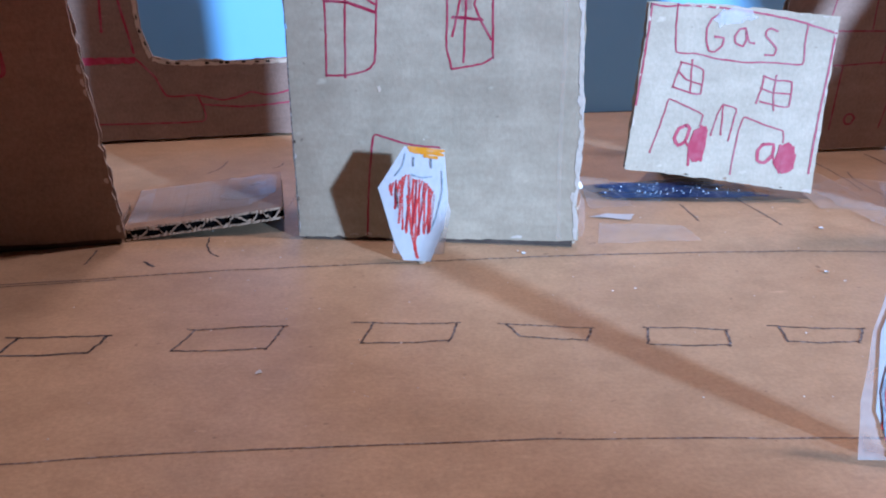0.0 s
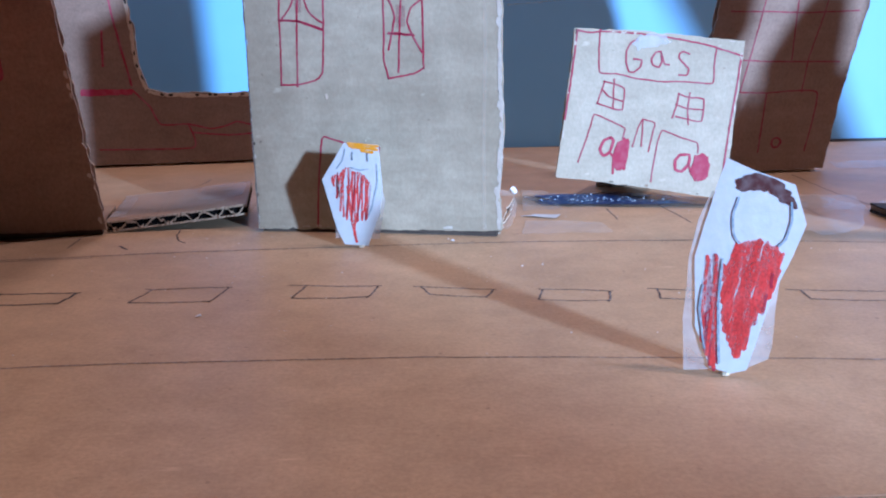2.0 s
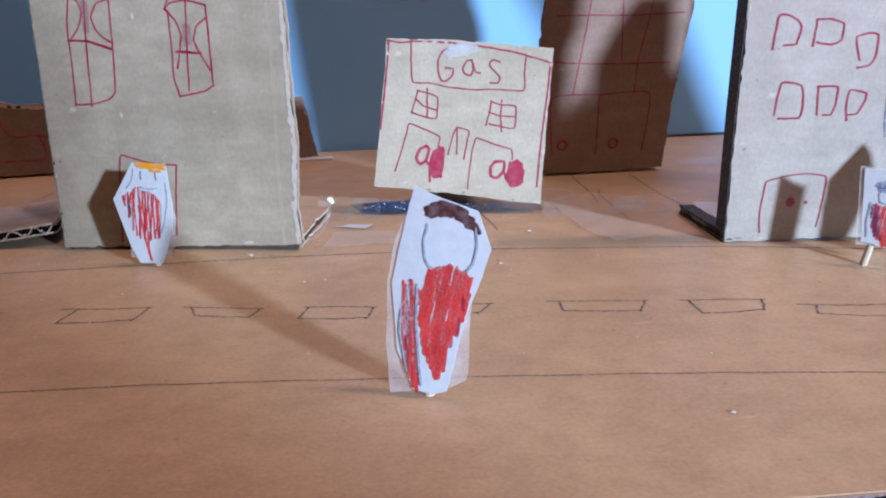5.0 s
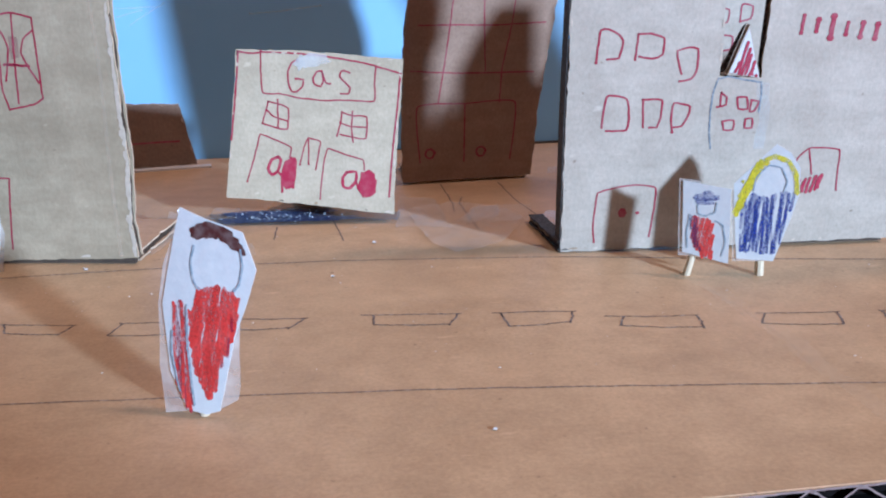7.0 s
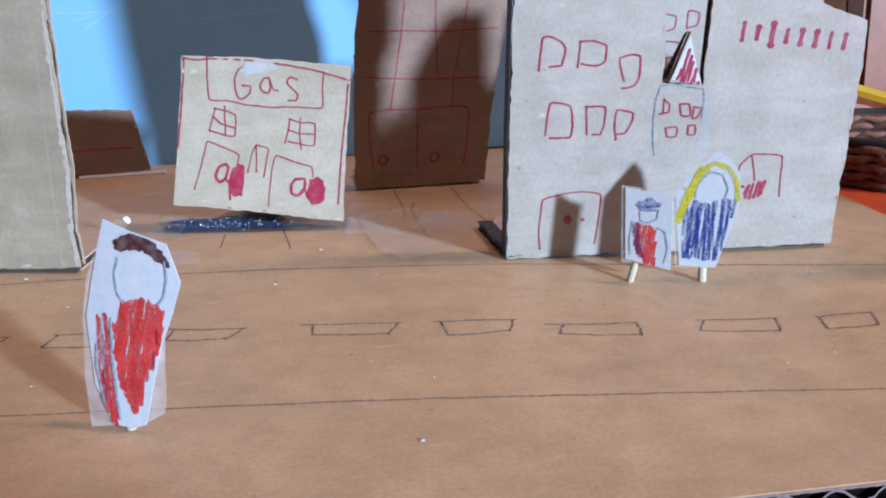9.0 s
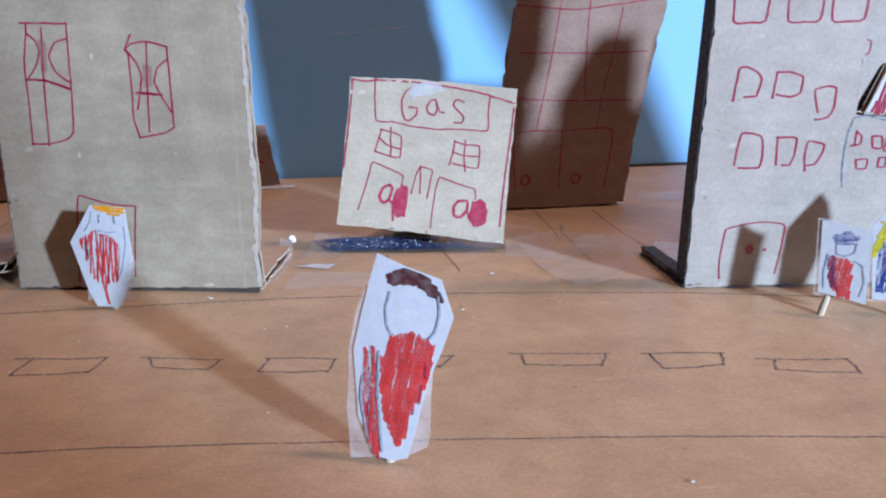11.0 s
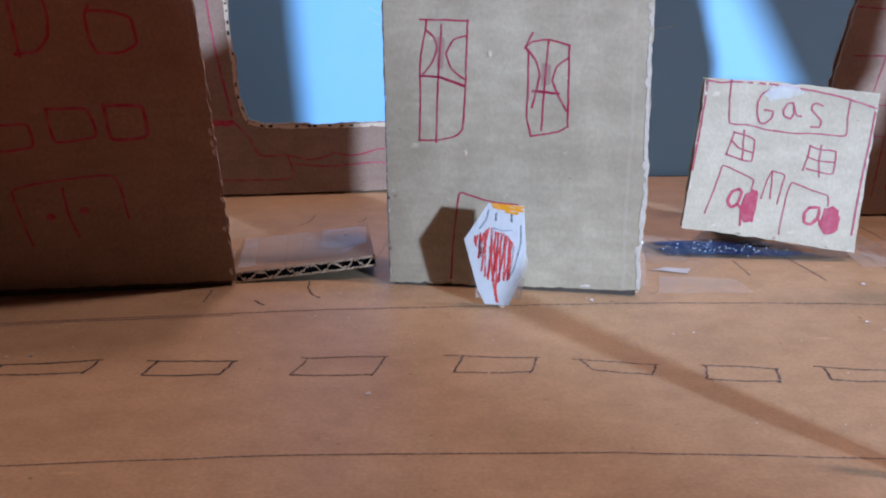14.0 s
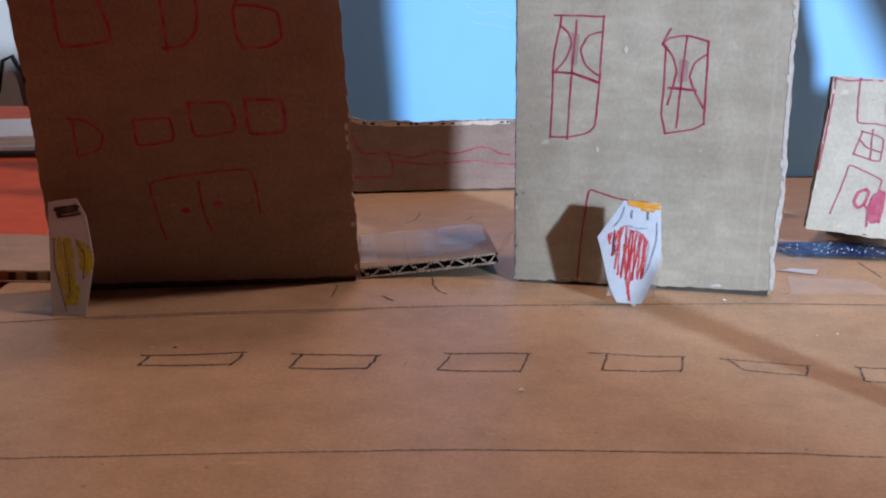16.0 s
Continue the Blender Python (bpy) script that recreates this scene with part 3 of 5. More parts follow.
for k, (a, b, c, d) in enumerate(DASHES):
    over = (b[0] - (0.26, 0.3, 0.22, 0.5, 0.2, 0.06)[k % 6], b[1] + 0.04)
    sag = ((b[0] + c[0]) / 2, (b[1] + c[1]) / 2 + 0.05 * (k % 3 - 1))
    marked("street_dash", PENCIL_BOLD if k < 2 else PENCIL, 0.075 if k < 2 else 0.058, (over, b, sag, c, (c[0] + 0.08, c[1] + 0.02)), (c, ((c[0] + d[0]) / 2 + 0.03, (c[1] + d[1]) / 2), d, (d[0] - 0.02, d[1] - 0.08)), (d, ((a[0] + d[0]) / 2, (a[1] + d[1]) / 2 - 0.06), a), (a, b), label="dash of the centre line outlined in pencil")
for s in (
    ((-10.25, 26.1), (-10.22, 25.6), (-10.2, 24.9)), ((7.15, 29.65), (7.22, 28.6), (7.26, 27.72)), ((9.13, 30.41), (9.41, 28.73), (9.62, 27.35)),
    ((14.13, 33.54), (13.93, 32.54), (14.13, 30.16), (14.3, 28.25)), ((15.86, 36.2), (16.17, 32.67), (16.63, 29.98)),
    ((13.38, 36.2), (13.66, 32.59), (13.62, 31.15)), ((-8.6, 36.4), (-8.7, 35.2), (-9.0, 34.6)), ((-6.4, 36.0), (-6.5, 35.4), (-6.7, 35.3)),
):
    marked("pencil_mark", PENCIL, 0.05, s, label="short pencil mark on the pavement")

marked("pencil_mark", PENCIL_BOLD, 0.055, ((-7.24, 26.95), (-7.16, 26.2), (-6.93, 25.63), (-6.66, 25.34)), label="dark pencil hook below the fluted flap")
marked("pencil_mark", PENCIL_BOLD, 0.085, ((-8.62, 25.05), (-8.45, 24.84), (-8.26, 24.64)), label="short dark pencil tick below the fluted flap")
marked("fold_line", FOLD_FAINT, 0.46, ((20.38, 21.5), (20.7, 19.8), (20.8, 16.8), (20.7, 15.1), (20.85, 14.2), (20.9, 12.9), (21.05, 11.4), (21.12, 11.0)), label="pale fold across the base sheet")
marked("fold_line", FOLD_FAINT, 0.28, ((20.1, 21.8), (20.45, 20.2), (20.55, 17.8), (20.5, 15.6)), label="second pale crease across the base sheet")

# ---- poster board behind the street ----
bm = bmesh.new()
soft_box(bm, -34, 22, 0, 0.45, 0, 15.5, 0.06)
poster = tagged(link_mesh("poster_board", bm, BLUE_BOARD), "tall pale blue glossy poster board standing behind the street", "poster board")
poster.matrix_world = place(WALL_X, WALL_Y, TABLE_Z, WALL_YAW, -5.5)
# pale strokes that paint glare streaks onto the glossy board
GLARE_STREAKS = (
    ((-12.4, 7.1), (-11.6, 7.6), (-10.7, 8.1)), ((-13.9, 8.0), (-12.6, 7.9), (-11.2, 7.95)), ((-13.0, 7.5), (-11.8, 7.8)),
    ((-18.2, 8.8), (-17.6, 8.4), (-16.7, 8.5), (-15.9, 8.2)), ((-17.9, 8.0), (-16.2, 7.7)),
    ((-6.5, 7.45), (-4.8, 7.55), (-2.9, 7.75)),
)
for pts in GLARE_STREAKS:
    drawn("scuff", poster, TAPE, 0.07, pts, label="faint pale stroke standing for glare on the glossy board")
# the shadow gap at the poster board's foot, put in as a dark strip
bm = bmesh.new()
box(bm, -32, 21, -0.25, -0.01, 0.004, 0.20)
tagged(link_mesh("dark_strip", bm, GAP_SHADE), "flat dark strip standing for the shadow gap under the poster board", "trim", kind="structure").matrix_world = place(WALL_X, WALL_Y, TABLE_Z, WALL_YAW)


def flap(parent, x0, x1, depth, yaw=0.0, tilt=0.0, at=(0, 0, 0), mat=None, seed=4, label=""):
    """A board flap folded back from the foot of a house, lying on the ground."""
    ob = board("base_flap", parent, [(x0, 0.0), (x1, 0.0), (x1 + 0.1, depth), (x0 - 0.1, depth)], 0.34, seed=seed, mats=mat or (KRAFT_FLAP, LINER_EDGE, CORE), label=label)
    ob.matrix_local = place(*at) @ pose(0, 0, 0, -90 + tilt, 0, 0) @ pose(0, 0, 0, 0, yaw, 0)
    return ob


HOUSES = "cardboard houses of the street"

# ---- the tall house with two curtained windows ----
house = thing("cardboard_house", place(-4.68, 26.64, 0, -8.41, 0.39), "tall tan corrugated cardboard house front with red felt-pen windows", "cardboard house", HOUSES)
board("front_panel", house, [(0.10, 0.17), (4.0, 0.22), (8.08, 0.30), (8.06, 0.75), (7.98, 1.4), (8.08, 2.8), (8.12, 3.4), (8.06, 5.7), (8.04, 9.0), (7.9, 16.5), (4.0, 16.5), (3.2, 12.6), (2.3, 10.7), (0.06, 9.55), (0.04, 9.0), (0.07, 5.5)], 0.40, seed=21, mats=(KRAFT_WORN, LINER_EDGE, CORE))
flap(house, 0.4, 8.0, 3.2, tilt=4.0, at=(0, 0.30, 0.45), seed=22)
# hidden wing, added to move the right border of the cast shadow
wing = board("side_flap", house, [(0.0, 0.45), (2.2, 0.5), (2.1, 15.6), (0.0, 15.8)], 0.34, seed=27, mats=(KRAFT_WORN, LINER_EDGE, CORE), label="unseen side flap added to widen the house's cast shadow")
wing.matrix_local = place(7.62, 0.42, 0.0, 112)
# dark box behind the foot, standing for the shade in the gap
bm = bmesh.new()
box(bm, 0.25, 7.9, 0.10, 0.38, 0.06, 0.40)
part("fold", bm, FOOT, house, "dark strip for the shade in the foot gap")
bm = bmesh.new()
blob(bm, [(7.92, 0.35), (8.05, 0.32), (8.0, 1.4), (8.09, 2.8), (8.12, 3.4), (8.05, 5.7), (8.03, 9.0), (8.0, 13.0), (7.93, 13.0), (7.98, 9.0), (7.90, 7.2), (7.98, 6.2), (7.91, 5.2), (8.03, 3.6), (7.92, 2.5), (7.95, 1.8), (7.88, 1.2)], 0.013, seed=23, rough=0.045)
part("torn_strip", bm, PALE_TEAR, house, "pale torn strip along the board's edge")
drawn("crease", house, FOLD, 0.12, ((7.52, 0.4), (7.5, 3.0), (7.56, 6.0), (7.48, 9.0), (7.44, 13.0)), label="crease pressed into the board")
drawn("dark_edge", house, PENCIL, 0.035, ((0.13, 0.3), (0.1, 3.0), (0.09, 6.0), (0.07, 9.6)), label="dark line along the board's edge")
drawn("drawn_window", house, RED, 0.055,
      ((1.21, 8.43), (1.91, 8.42), (2.66, 8.40)), ((1.41, 8.38), (1.37, 8.08), (1.23, 7.38), (1.20, 6.76), (1.20, 5.85), (1.16, 4.80)),
      ((2.66, 8.40), (2.62, 7.40), (2.59, 6.44), (2.50, 5.16), (2.23, 4.94), (1.68, 4.82), (1.16, 4.80)), ((1.87, 8.28), (1.76, 6.73), (1.68, 4.77)),
      ((1.37, 8.13), (1.62, 7.94), (1.73, 7.64), (1.59, 7.19), (1.30, 6.83)), ((2.63, 7.97), (2.23, 7.84), (2.01, 7.44), (2.16, 6.99), (2.55, 6.69)),
      ((1.20, 6.76), (1.81, 6.72), (2.58, 6.46)), ((1.19, 6.78), (1.81, 6.74), (2.58, 6.49)), label="red outlined window with drawn curtains")
drawn("drawn_window", house, RED, 0.055,
      ((4.59, 8.05), (4.37, 7.61), (4.47, 7.51), (4.48, 6.43), (4.45, 5.62), (4.59, 5.01)), ((4.59, 5.01), (5.35, 5.15), (5.68, 5.32)),
      ((5.67, 7.70), (5.68, 6.45), (5.68, 5.32)), ((4.37, 7.61), (4.56, 7.79), (5.03, 7.87), (5.67, 7.70)), ((5.06, 7.81), (4.99, 6.93), (4.90, 5.20)),
      ((4.42, 7.61), (4.68, 7.27), (4.82, 6.88), (4.73, 6.38), (4.61, 5.88)), ((5.66, 7.35), (5.32, 7.08), (5.20, 6.69), (5.38, 6.24), (5.63, 5.80)),
      ((4.62, 6.35), (5.40, 6.29)), ((4.64, 6.38), (5.36, 6.31)), label="red outlined window with drawn curtains")
for ring in (((1.72, 7.95), (1.95, 7.9), (1.92, 7.0), (1.72, 6.95)), ((4.86, 7.2), (5.12, 7.15), (5.14, 6.55), (4.86, 6.5))):
    bm = bmesh.new()
    blob(bm, list(ring), 0.011, seed=24, rough=0.03)
    part("rubbed_ink", bm, RED_WASH, house, "rubbed pale red pen wash")
drawn("drawn_door", house, RED, 0.055, ((2.12, 0.3), (2.20, 1.60), (2.35, 2.92), (2.44, 3.20), (3.08, 3.01), (3.55, 2.92), (4.22, 2.87)), ((4.22, 2.87), (4.1, 1.9), (3.98, 0.60)), label="red outlined doorway")
for c, r in (((3.33, 7.45), 0.12), ((2.6, 4.45), 0.1), ((3.8, 3.1), 0.04)):
    bm = bmesh.new()
    blob(bm, [(c[0] + r * math.cos(a) * 0.6, c[1] + r * math.sin(a)) for a in (0.2, 1.3, 2.4, 3.4, 4.5, 5.6)], 0.02, seed=int(c[0] * 10))
    part("scuff", bm, LINER_EDGE, house, "pale scuff in the board's surface")

worn_edge(house, ((7.98, 0.4), (7.95, 1.4), (8.05, 2.8), (8.08, 3.4), (8.02, 5.7), (8.0, 9.0)), 26, 0.16, amount=0.6)
worn_edge(house, ((0.06, 9.2), (0.09, 5.5), (0.12, 0.25), (4.0, 0.26), (7.9, 0.34)), 25)

# ---- the leaning house in the shade ----
leaner = thing("cardboard_house", place(-9.52, 26.61, 0.04, 10.9, 21.35), "wide cardboard house front tipped forward, its board darkened for shade", "cardboard house", HOUSES)
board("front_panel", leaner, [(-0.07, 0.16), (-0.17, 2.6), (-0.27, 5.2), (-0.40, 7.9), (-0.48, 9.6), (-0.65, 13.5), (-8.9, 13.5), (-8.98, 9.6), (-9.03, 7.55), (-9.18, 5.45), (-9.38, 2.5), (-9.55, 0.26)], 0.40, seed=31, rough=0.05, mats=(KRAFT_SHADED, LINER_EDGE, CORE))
drawn("drawn_window", leaner, RED, 0.085, ((-7.85, 9.75), (-7.85, 8.33), (-6.57, 8.54), (-6.78, 9.85)), label="red outlined window")
drawn("drawn_window", leaner, RED, 0.085, ((-5.15, 9.81), (-5.13, 8.18)), ((-5.23, 8.24), (-4.67, 8.32), (-4.32, 8.75), (-4.23, 9.37), (-4.28, 9.81)), label="red outlined window")
drawn("drawn_window", leaner, RED, 0.085, ((-3.17, 9.58), (-3.30, 9.30), (-3.26, 8.56), (-3.13, 8.23)), ((-3.13, 8.23), (-2.54, 8.23), (-2.07, 8.49), (-2.15, 9.24), (-2.66, 9.41), (-3.23, 9.45)), label="red outlined window")
drawn("drawn_window", leaner, RED, 0.075, ((-8.11, 6.14), (-7.64, 6.06), (-7.27, 5.63), (-7.41, 5.17), (-8.07, 4.90)), ((-8.03, 6.10), (-8.06, 4.92)), label="red outlined rounded window")
drawn("drawn_window", leaner, RED, 0.085, ((-6.36, 6.06), (-6.33, 5.27), (-5.36, 5.38), (-5.38, 6.10), (-6.36, 6.06)), label="red outlined window")
drawn("drawn_window", leaner, RED, 0.085, ((-4.77, 6.56), (-4.70, 5.52), (-3.58, 5.67), (-3.72, 6.54), (-4.77, 6.56)), label="red outlined window")
drawn("drawn_window", leaner, RED, 0.11, ((-3.21, 6.63), (-3.14, 5.56), (-2.18, 5.63), (-2.21, 6.58), (-3.21, 6.63)), label="red outlined window")
drawn("drawn_door", leaner, RED, 0.07, ((-5.99, 1.89), (-6.12, 2.75), (-6.19, 3.91), (-5.29, 4.16), (-3.30, 4.31), (-3.06, 2.79)), ((-4.79, 3.93), (-4.78, 3.00), (-4.59, 2.17)), label="red outlined double door")
for x, y in ((-5.30, 2.94), (-4.29, 3.13)):
    bm = bmesh.new()
    blob(bm, [(x + 0.16 * math.cos(a), y + 0.14 * math.sin(a)) for a in (0, 1, 2, 3, 4, 5.2)], 0.016, seed=int(-x * 10))
    part("drawn_knob", bm, RED, leaner)
# added dark box that draws the shadow line under the tipped panel
bm = bmesh.new()
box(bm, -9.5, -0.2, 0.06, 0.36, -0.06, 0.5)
part("fold", bm, FOOT, leaner, "dark strip for the shade in the foot gap")
side_flap = board("base_flap", leaner, [(0, 0), (8.0, 0.0), (8.0, 4.4), (0, 4.6)], 0.42, seed=33, mats=(KRAFT_FLAP, LINER_EDGE, CORE), label="base flap with a torn dark edge")
side_flap.matrix_local = leaner.matrix_world.inverted() @ place(-26.0, 25.75, 0.42) @ pose(0, 0, 0, -90, 0, 0)

# extra flap behind the panel that stops light coming through under it
back_flap = board("base_flap", leaner, [(0, 0), (8.9, 0.0), (8.9, 3.0), (0, 3.1)], 0.28, seed=34, mats=(KRAFT_FLAP, LINER_EDGE, CORE), label="unseen base flap added to block light under the foot")
back_flap.matrix_local = leaner.matrix_world.inverted() @ place(-18.6, 25.35, 0.29, 10.9) @ pose(0, 0, 0, -90, 0, 0)
worn_edge(leaner, ((-0.1, 0.0), (-0.2, 2.6), (-0.3, 5.2), (-0.42, 7.9), (-0.5, 9.6)), 35, 0.14)

# ---- flap with open fluting between the two houses, taped down ----
open_flap = thing("cardboard_flap", place(-9.62, 26.7, 0.03, 9.5) @ pose(0, 0, 0, 0, -5.4, 0), "loose tan cardboard flap with an open fluted edge", "cardboard flap")
fluted("flap_sheet", open_flap, 4.6, 4.2, 0.37, 0.72, [KRAFT_FLAP, FLUTE, FLUTE_SHADE], "", 14, 0.045, 8, 0.036)

# ---- petrol station front ----
gas = thing("cardboard_house", place(5.40, 30.01, 1.15, -1.87, -7.83), "small tilted tan cardboard front of a drawn petrol station", "cardboard house", HOUSES)
board("front_panel", gas, [(0, 0), (3.0, -0.36), (5.96, -0.82), (6.1, 0.9), (6.25, 2.2), (6.5, 4.67), (3.4, 5.02), (0.63, 5.19), (0.42, 3.4), (0.14, 1.2)], 0.36, seed=41, mats=(KRAFT_YELLOW, LINER_EDGE, CORE))
drawn("drawn_frame", gas, RED, 0.062, ((0.74, 5.10), (1.22, 5.02), (1.53, 5.06), (2.28, 5.02), (3.42, 4.90), (4.30, 4.74), (5.18, 4.56), (5.71, 4.39), (6.40, 4.17)), ((0.72, 5.1), (0.56, 3.80), (0.30, 2.04)), ((6.38, 4.17), (6.27, 3.27), (6.02, 1.59), (5.82, -0.16)), label="red pen line round the front")
drawn("drawn_sign", gas, RED, 0.052, ((1.51, 5.1), (1.47, 4.39), (1.51, 3.65), (2.11, 3.59), (2.73, 3.44), (3.61, 3.31), (4.42, 3.30), (5.41, 3.24), (5.45, 3.83), (5.53, 4.46)), label="red outlined sign")
drawn("sign_letter", gas, RED, 0.062, ((2.78, 4.76), (2.57, 4.66), (2.42, 4.36), (2.42, 3.96), (2.52, 3.67), (2.69, 3.65), (2.91, 3.82), (2.96, 4.06), (2.69, 4.10)), label="hand-drawn red letter G")
drawn("sign_letter", gas, RED, 0.062, ((3.62, 4.34), (3.44, 4.33), (3.30, 4.11), (3.33, 3.89), (3.55, 3.80), (3.66, 4.01), (3.62, 4.32), (3.73, 3.93), (3.89, 3.89)), label="hand-drawn red letter a")
drawn("sign_letter", gas, RED, 0.062, ((4.59, 4.25), (4.39, 4.34), (4.25, 4.26), (4.25, 4.09), (4.44, 3.90), (4.59, 3.72), (4.51, 3.52), (4.25, 3.53)), label="hand-drawn red letter S")
drawn("drawn_window", gas, RED, 0.052, ((1.67, 3.34), (1.59, 3.06), (1.43, 2.58)), ((1.67, 3.34), (2.01, 3.25), (2.37, 3.06), (2.30, 2.35), (1.92, 2.41), (1.43, 2.58)), ((2.01, 3.39), (1.98, 2.41)), ((1.59, 3.06), (1.85, 2.79), (2.31, 2.64)), label="red outlined window with four panes")
drawn("drawn_window", gas, RED, 0.052, ((4.26, 2.88), (4.20, 2.54), (4.05, 2.06)), ((4.26, 2.88), (4.61, 2.75), (5.12, 2.69), (5.07, 1.93), (4.63, 1.98), (4.18, 2.10)), ((4.64, 2.90), (4.58, 2.35), (4.61, 1.82)), ((4.18, 2.52), (4.55, 2.37), (5.11, 2.32)), label="red outlined window with four panes")
drawn("drawn_door", gas, RED, 0.048, ((0.78, 0.54), (1.05, 1.30), (1.24, 1.92), (1.34, 2.20), (1.94, 1.94), (2.41, 1.69), (2.33, 1.35)), label="red outlined garage door")
drawn("drawn_door", gas, RED, 0.048, ((2.68, 1.07), (2.86, 1.69), (3.03, 2.02), (2.99, 1.08)), ((3.03, 2.02), (3.45, 1.87), (3.37, 1.50), (3.23, 0.87)), label="red outlined door")
drawn("drawn_door", gas, RED, 0.048, ((3.34, -0.17), (3.43, 0.50), (3.56, 1.22), (3.71, 1.62), (4.33, 1.38), (4.95, 1.16), (4.96, 0.82)), label="red outlined garage door")
PUMPS = (
    (((1.91, 1.38), (1.68, 1.28), (1.54, 0.97), (1.67, 0.74), (1.88, 0.87), (2.01, 1.27), (1.91, 1.38)), ((2.15, 1.22), (2.53, 1.34), (2.55, 0.89), (2.40, 0.26), (2.07, 0.28), (1.98, 0.73)), ((2.02, 0.8), (2.0, 0.1))),
    (((4.35, 0.75), (4.19, 0.57), (4.19, 0.25), (4.41, 0.18), (4.65, 0.42), (4.68, 0.75), (4.35, 0.75)), ((4.84, 0.64), (5.12, 0.81), (5.34, 0.62), (5.34, -0.01), (4.99, -0.16), (4.73, 0.19)), ((4.7, 0.2), (4.9, -0.15))),
)
for k, (ring, body, hose) in enumerate(PUMPS):
    bm = bmesh.new()
    pen(bm, 0.11, *ring)
    pen(bm, 0.08, *hose)
    pen(bm, 0.08, ring[4], body[-1])
    rounded = [tuple(p) for p in smooth_line([*body, body[0]], 0.4)[:-1]]
    blob(bm, rounded, 0.013, seed=50 + k)
    scribble(bm, 0.09, rounded, 0.12, 80, lift=0.018, seed=60 + k)
    part("drawn_pump", bm, PINK, gas, "pink scribbled petrol pump")
brace = board("brace", gas, [(0, 0), (2.4, 0), (2.4, 4.2), (0, 4.2)], 0.3, seed=45, label="cardboard strut behind the front")
brace.matrix_local = gas.matrix_world.inverted() @ place(7.4, 34.1, 0.0, 0, 52)
bm = bmesh.new()
for q in (((2.75, 4.75), (3.2, 4.95), (3.8, 4.9), (4.0, 4.65), (3.5, 4.5), (3.0, 4.45)), ((2.6, 4.6), (2.9, 4.95), (3.1, 4.6), (2.8, 4.35))):
    blob(bm, list(q), 0.03, seed=47, rough=0.04)
part("tape_strip", bm, TAPE_BRIGHT, gas, "crumpled clear tape over the sign, whitened for its sheen")

worn_edge(gas, ((0.65, 5.17), (0.43, 3.4), (0.15, 1.2), (0.02, 0.02), (3.0, -0.34), (5.94, -0.8), (6.08, 0.9), (6.24, 2.2), (6.48, 4.65)), 48, 0.12)
worn_edge(gas, ((6.46, 4.66), (3.4, 4.99), (0.66, 5.16)), 49, 0.10, amount=0.5)

# ---- the tall tower behind, its kraft browned for shade ----
tower = thing("cardboard_house", place(11.77, 36.33, 0, 5.88, 11.0), "tall tan cardboard tower tipped forward with a red pen grid", "cardboard house", HOUSES)
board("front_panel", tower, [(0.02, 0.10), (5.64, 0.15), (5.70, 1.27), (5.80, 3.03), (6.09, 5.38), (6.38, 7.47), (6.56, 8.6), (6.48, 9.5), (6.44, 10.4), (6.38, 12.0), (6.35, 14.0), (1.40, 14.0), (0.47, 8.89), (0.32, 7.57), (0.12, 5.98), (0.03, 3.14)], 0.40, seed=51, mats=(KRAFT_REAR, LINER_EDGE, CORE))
tower_flap = flap(tower, 0.3, 5.5, 3.0, seed=52)
tower_flap.matrix_local = tower.matrix_world.inverted() @ place(11.74, 36.78, 0.35, 5.88) @ pose(0, 0, 0, -90, 0, 0)
drawn("drawn_floor_line", tower, RED, 0.055, ((0.74, 6.82), (2.25, 6.79), (3.84, 6.73), (5.95, 6.78)), label="red line between drawn storeys")
drawn("drawn_floor_line", tower, RED, 0.055, ((0.40, 4.97), (2.36, 4.81), (5.51, 4.74)), label="red line between drawn storeys")
drawn("drawn_floor_line", tower, RED, 0.055, ((0.55, 8.70), (2.95, 8.50), (6.28, 8.89)), label="red line between drawn storeys")
drawn("drawn_column", tower, RED, 0.045, ((2.32, 9.62), (2.11, 7.50), (1.86, 5.64), (1.54, 3.57)), label="red upright pen line")
drawn("drawn_column", tower, RED, 0.045, ((3.43, 9.43), (3.40, 7.46), (3.49, 4.87)), label="red upright pen line")
drawn("drawn_column", tower, RED, 0.045, ((4.77, 8.55), (4.53, 6.65), (4.20, 4.96), (4.13, 3.51)), label="red upright pen line")
drawn("drawn_door", tower, RED, 0.055, ((0.77, 1.00), (0.67, 3.43), (2.66, 3.50), (4.78, 3.48), (4.66, 0.96)), ((2.66, 3.50), (2.66, 0.95)), label="red outlined double door")
for x, y in ((1.19, 1.36), (3.38, 1.35)):
    drawn("drawn_knob", tower, RED, 0.08, tuple((x + 0.2 * math.cos(a), y + 0.22 * math.sin(a)) for a in (0.3, 1.3, 2.3, 3.3, 4.3, 5.3, 6.4)))

worn_edge(tower, ((5.64, 0.21), (5.70, 1.27), (5.80, 3.03), (6.09, 5.38), (6.38, 7.47), (6.76, 8.84)), 58, 0.08, amount=0.35)

# ---- the long low house with a stepped top behind ----
long_house = thing("cardboard_house", place(-8.12, 40.72, 0, 9.82, 1.8), "long cardboard house with a stepped cut-out top", "cardboard house", HOUSES)
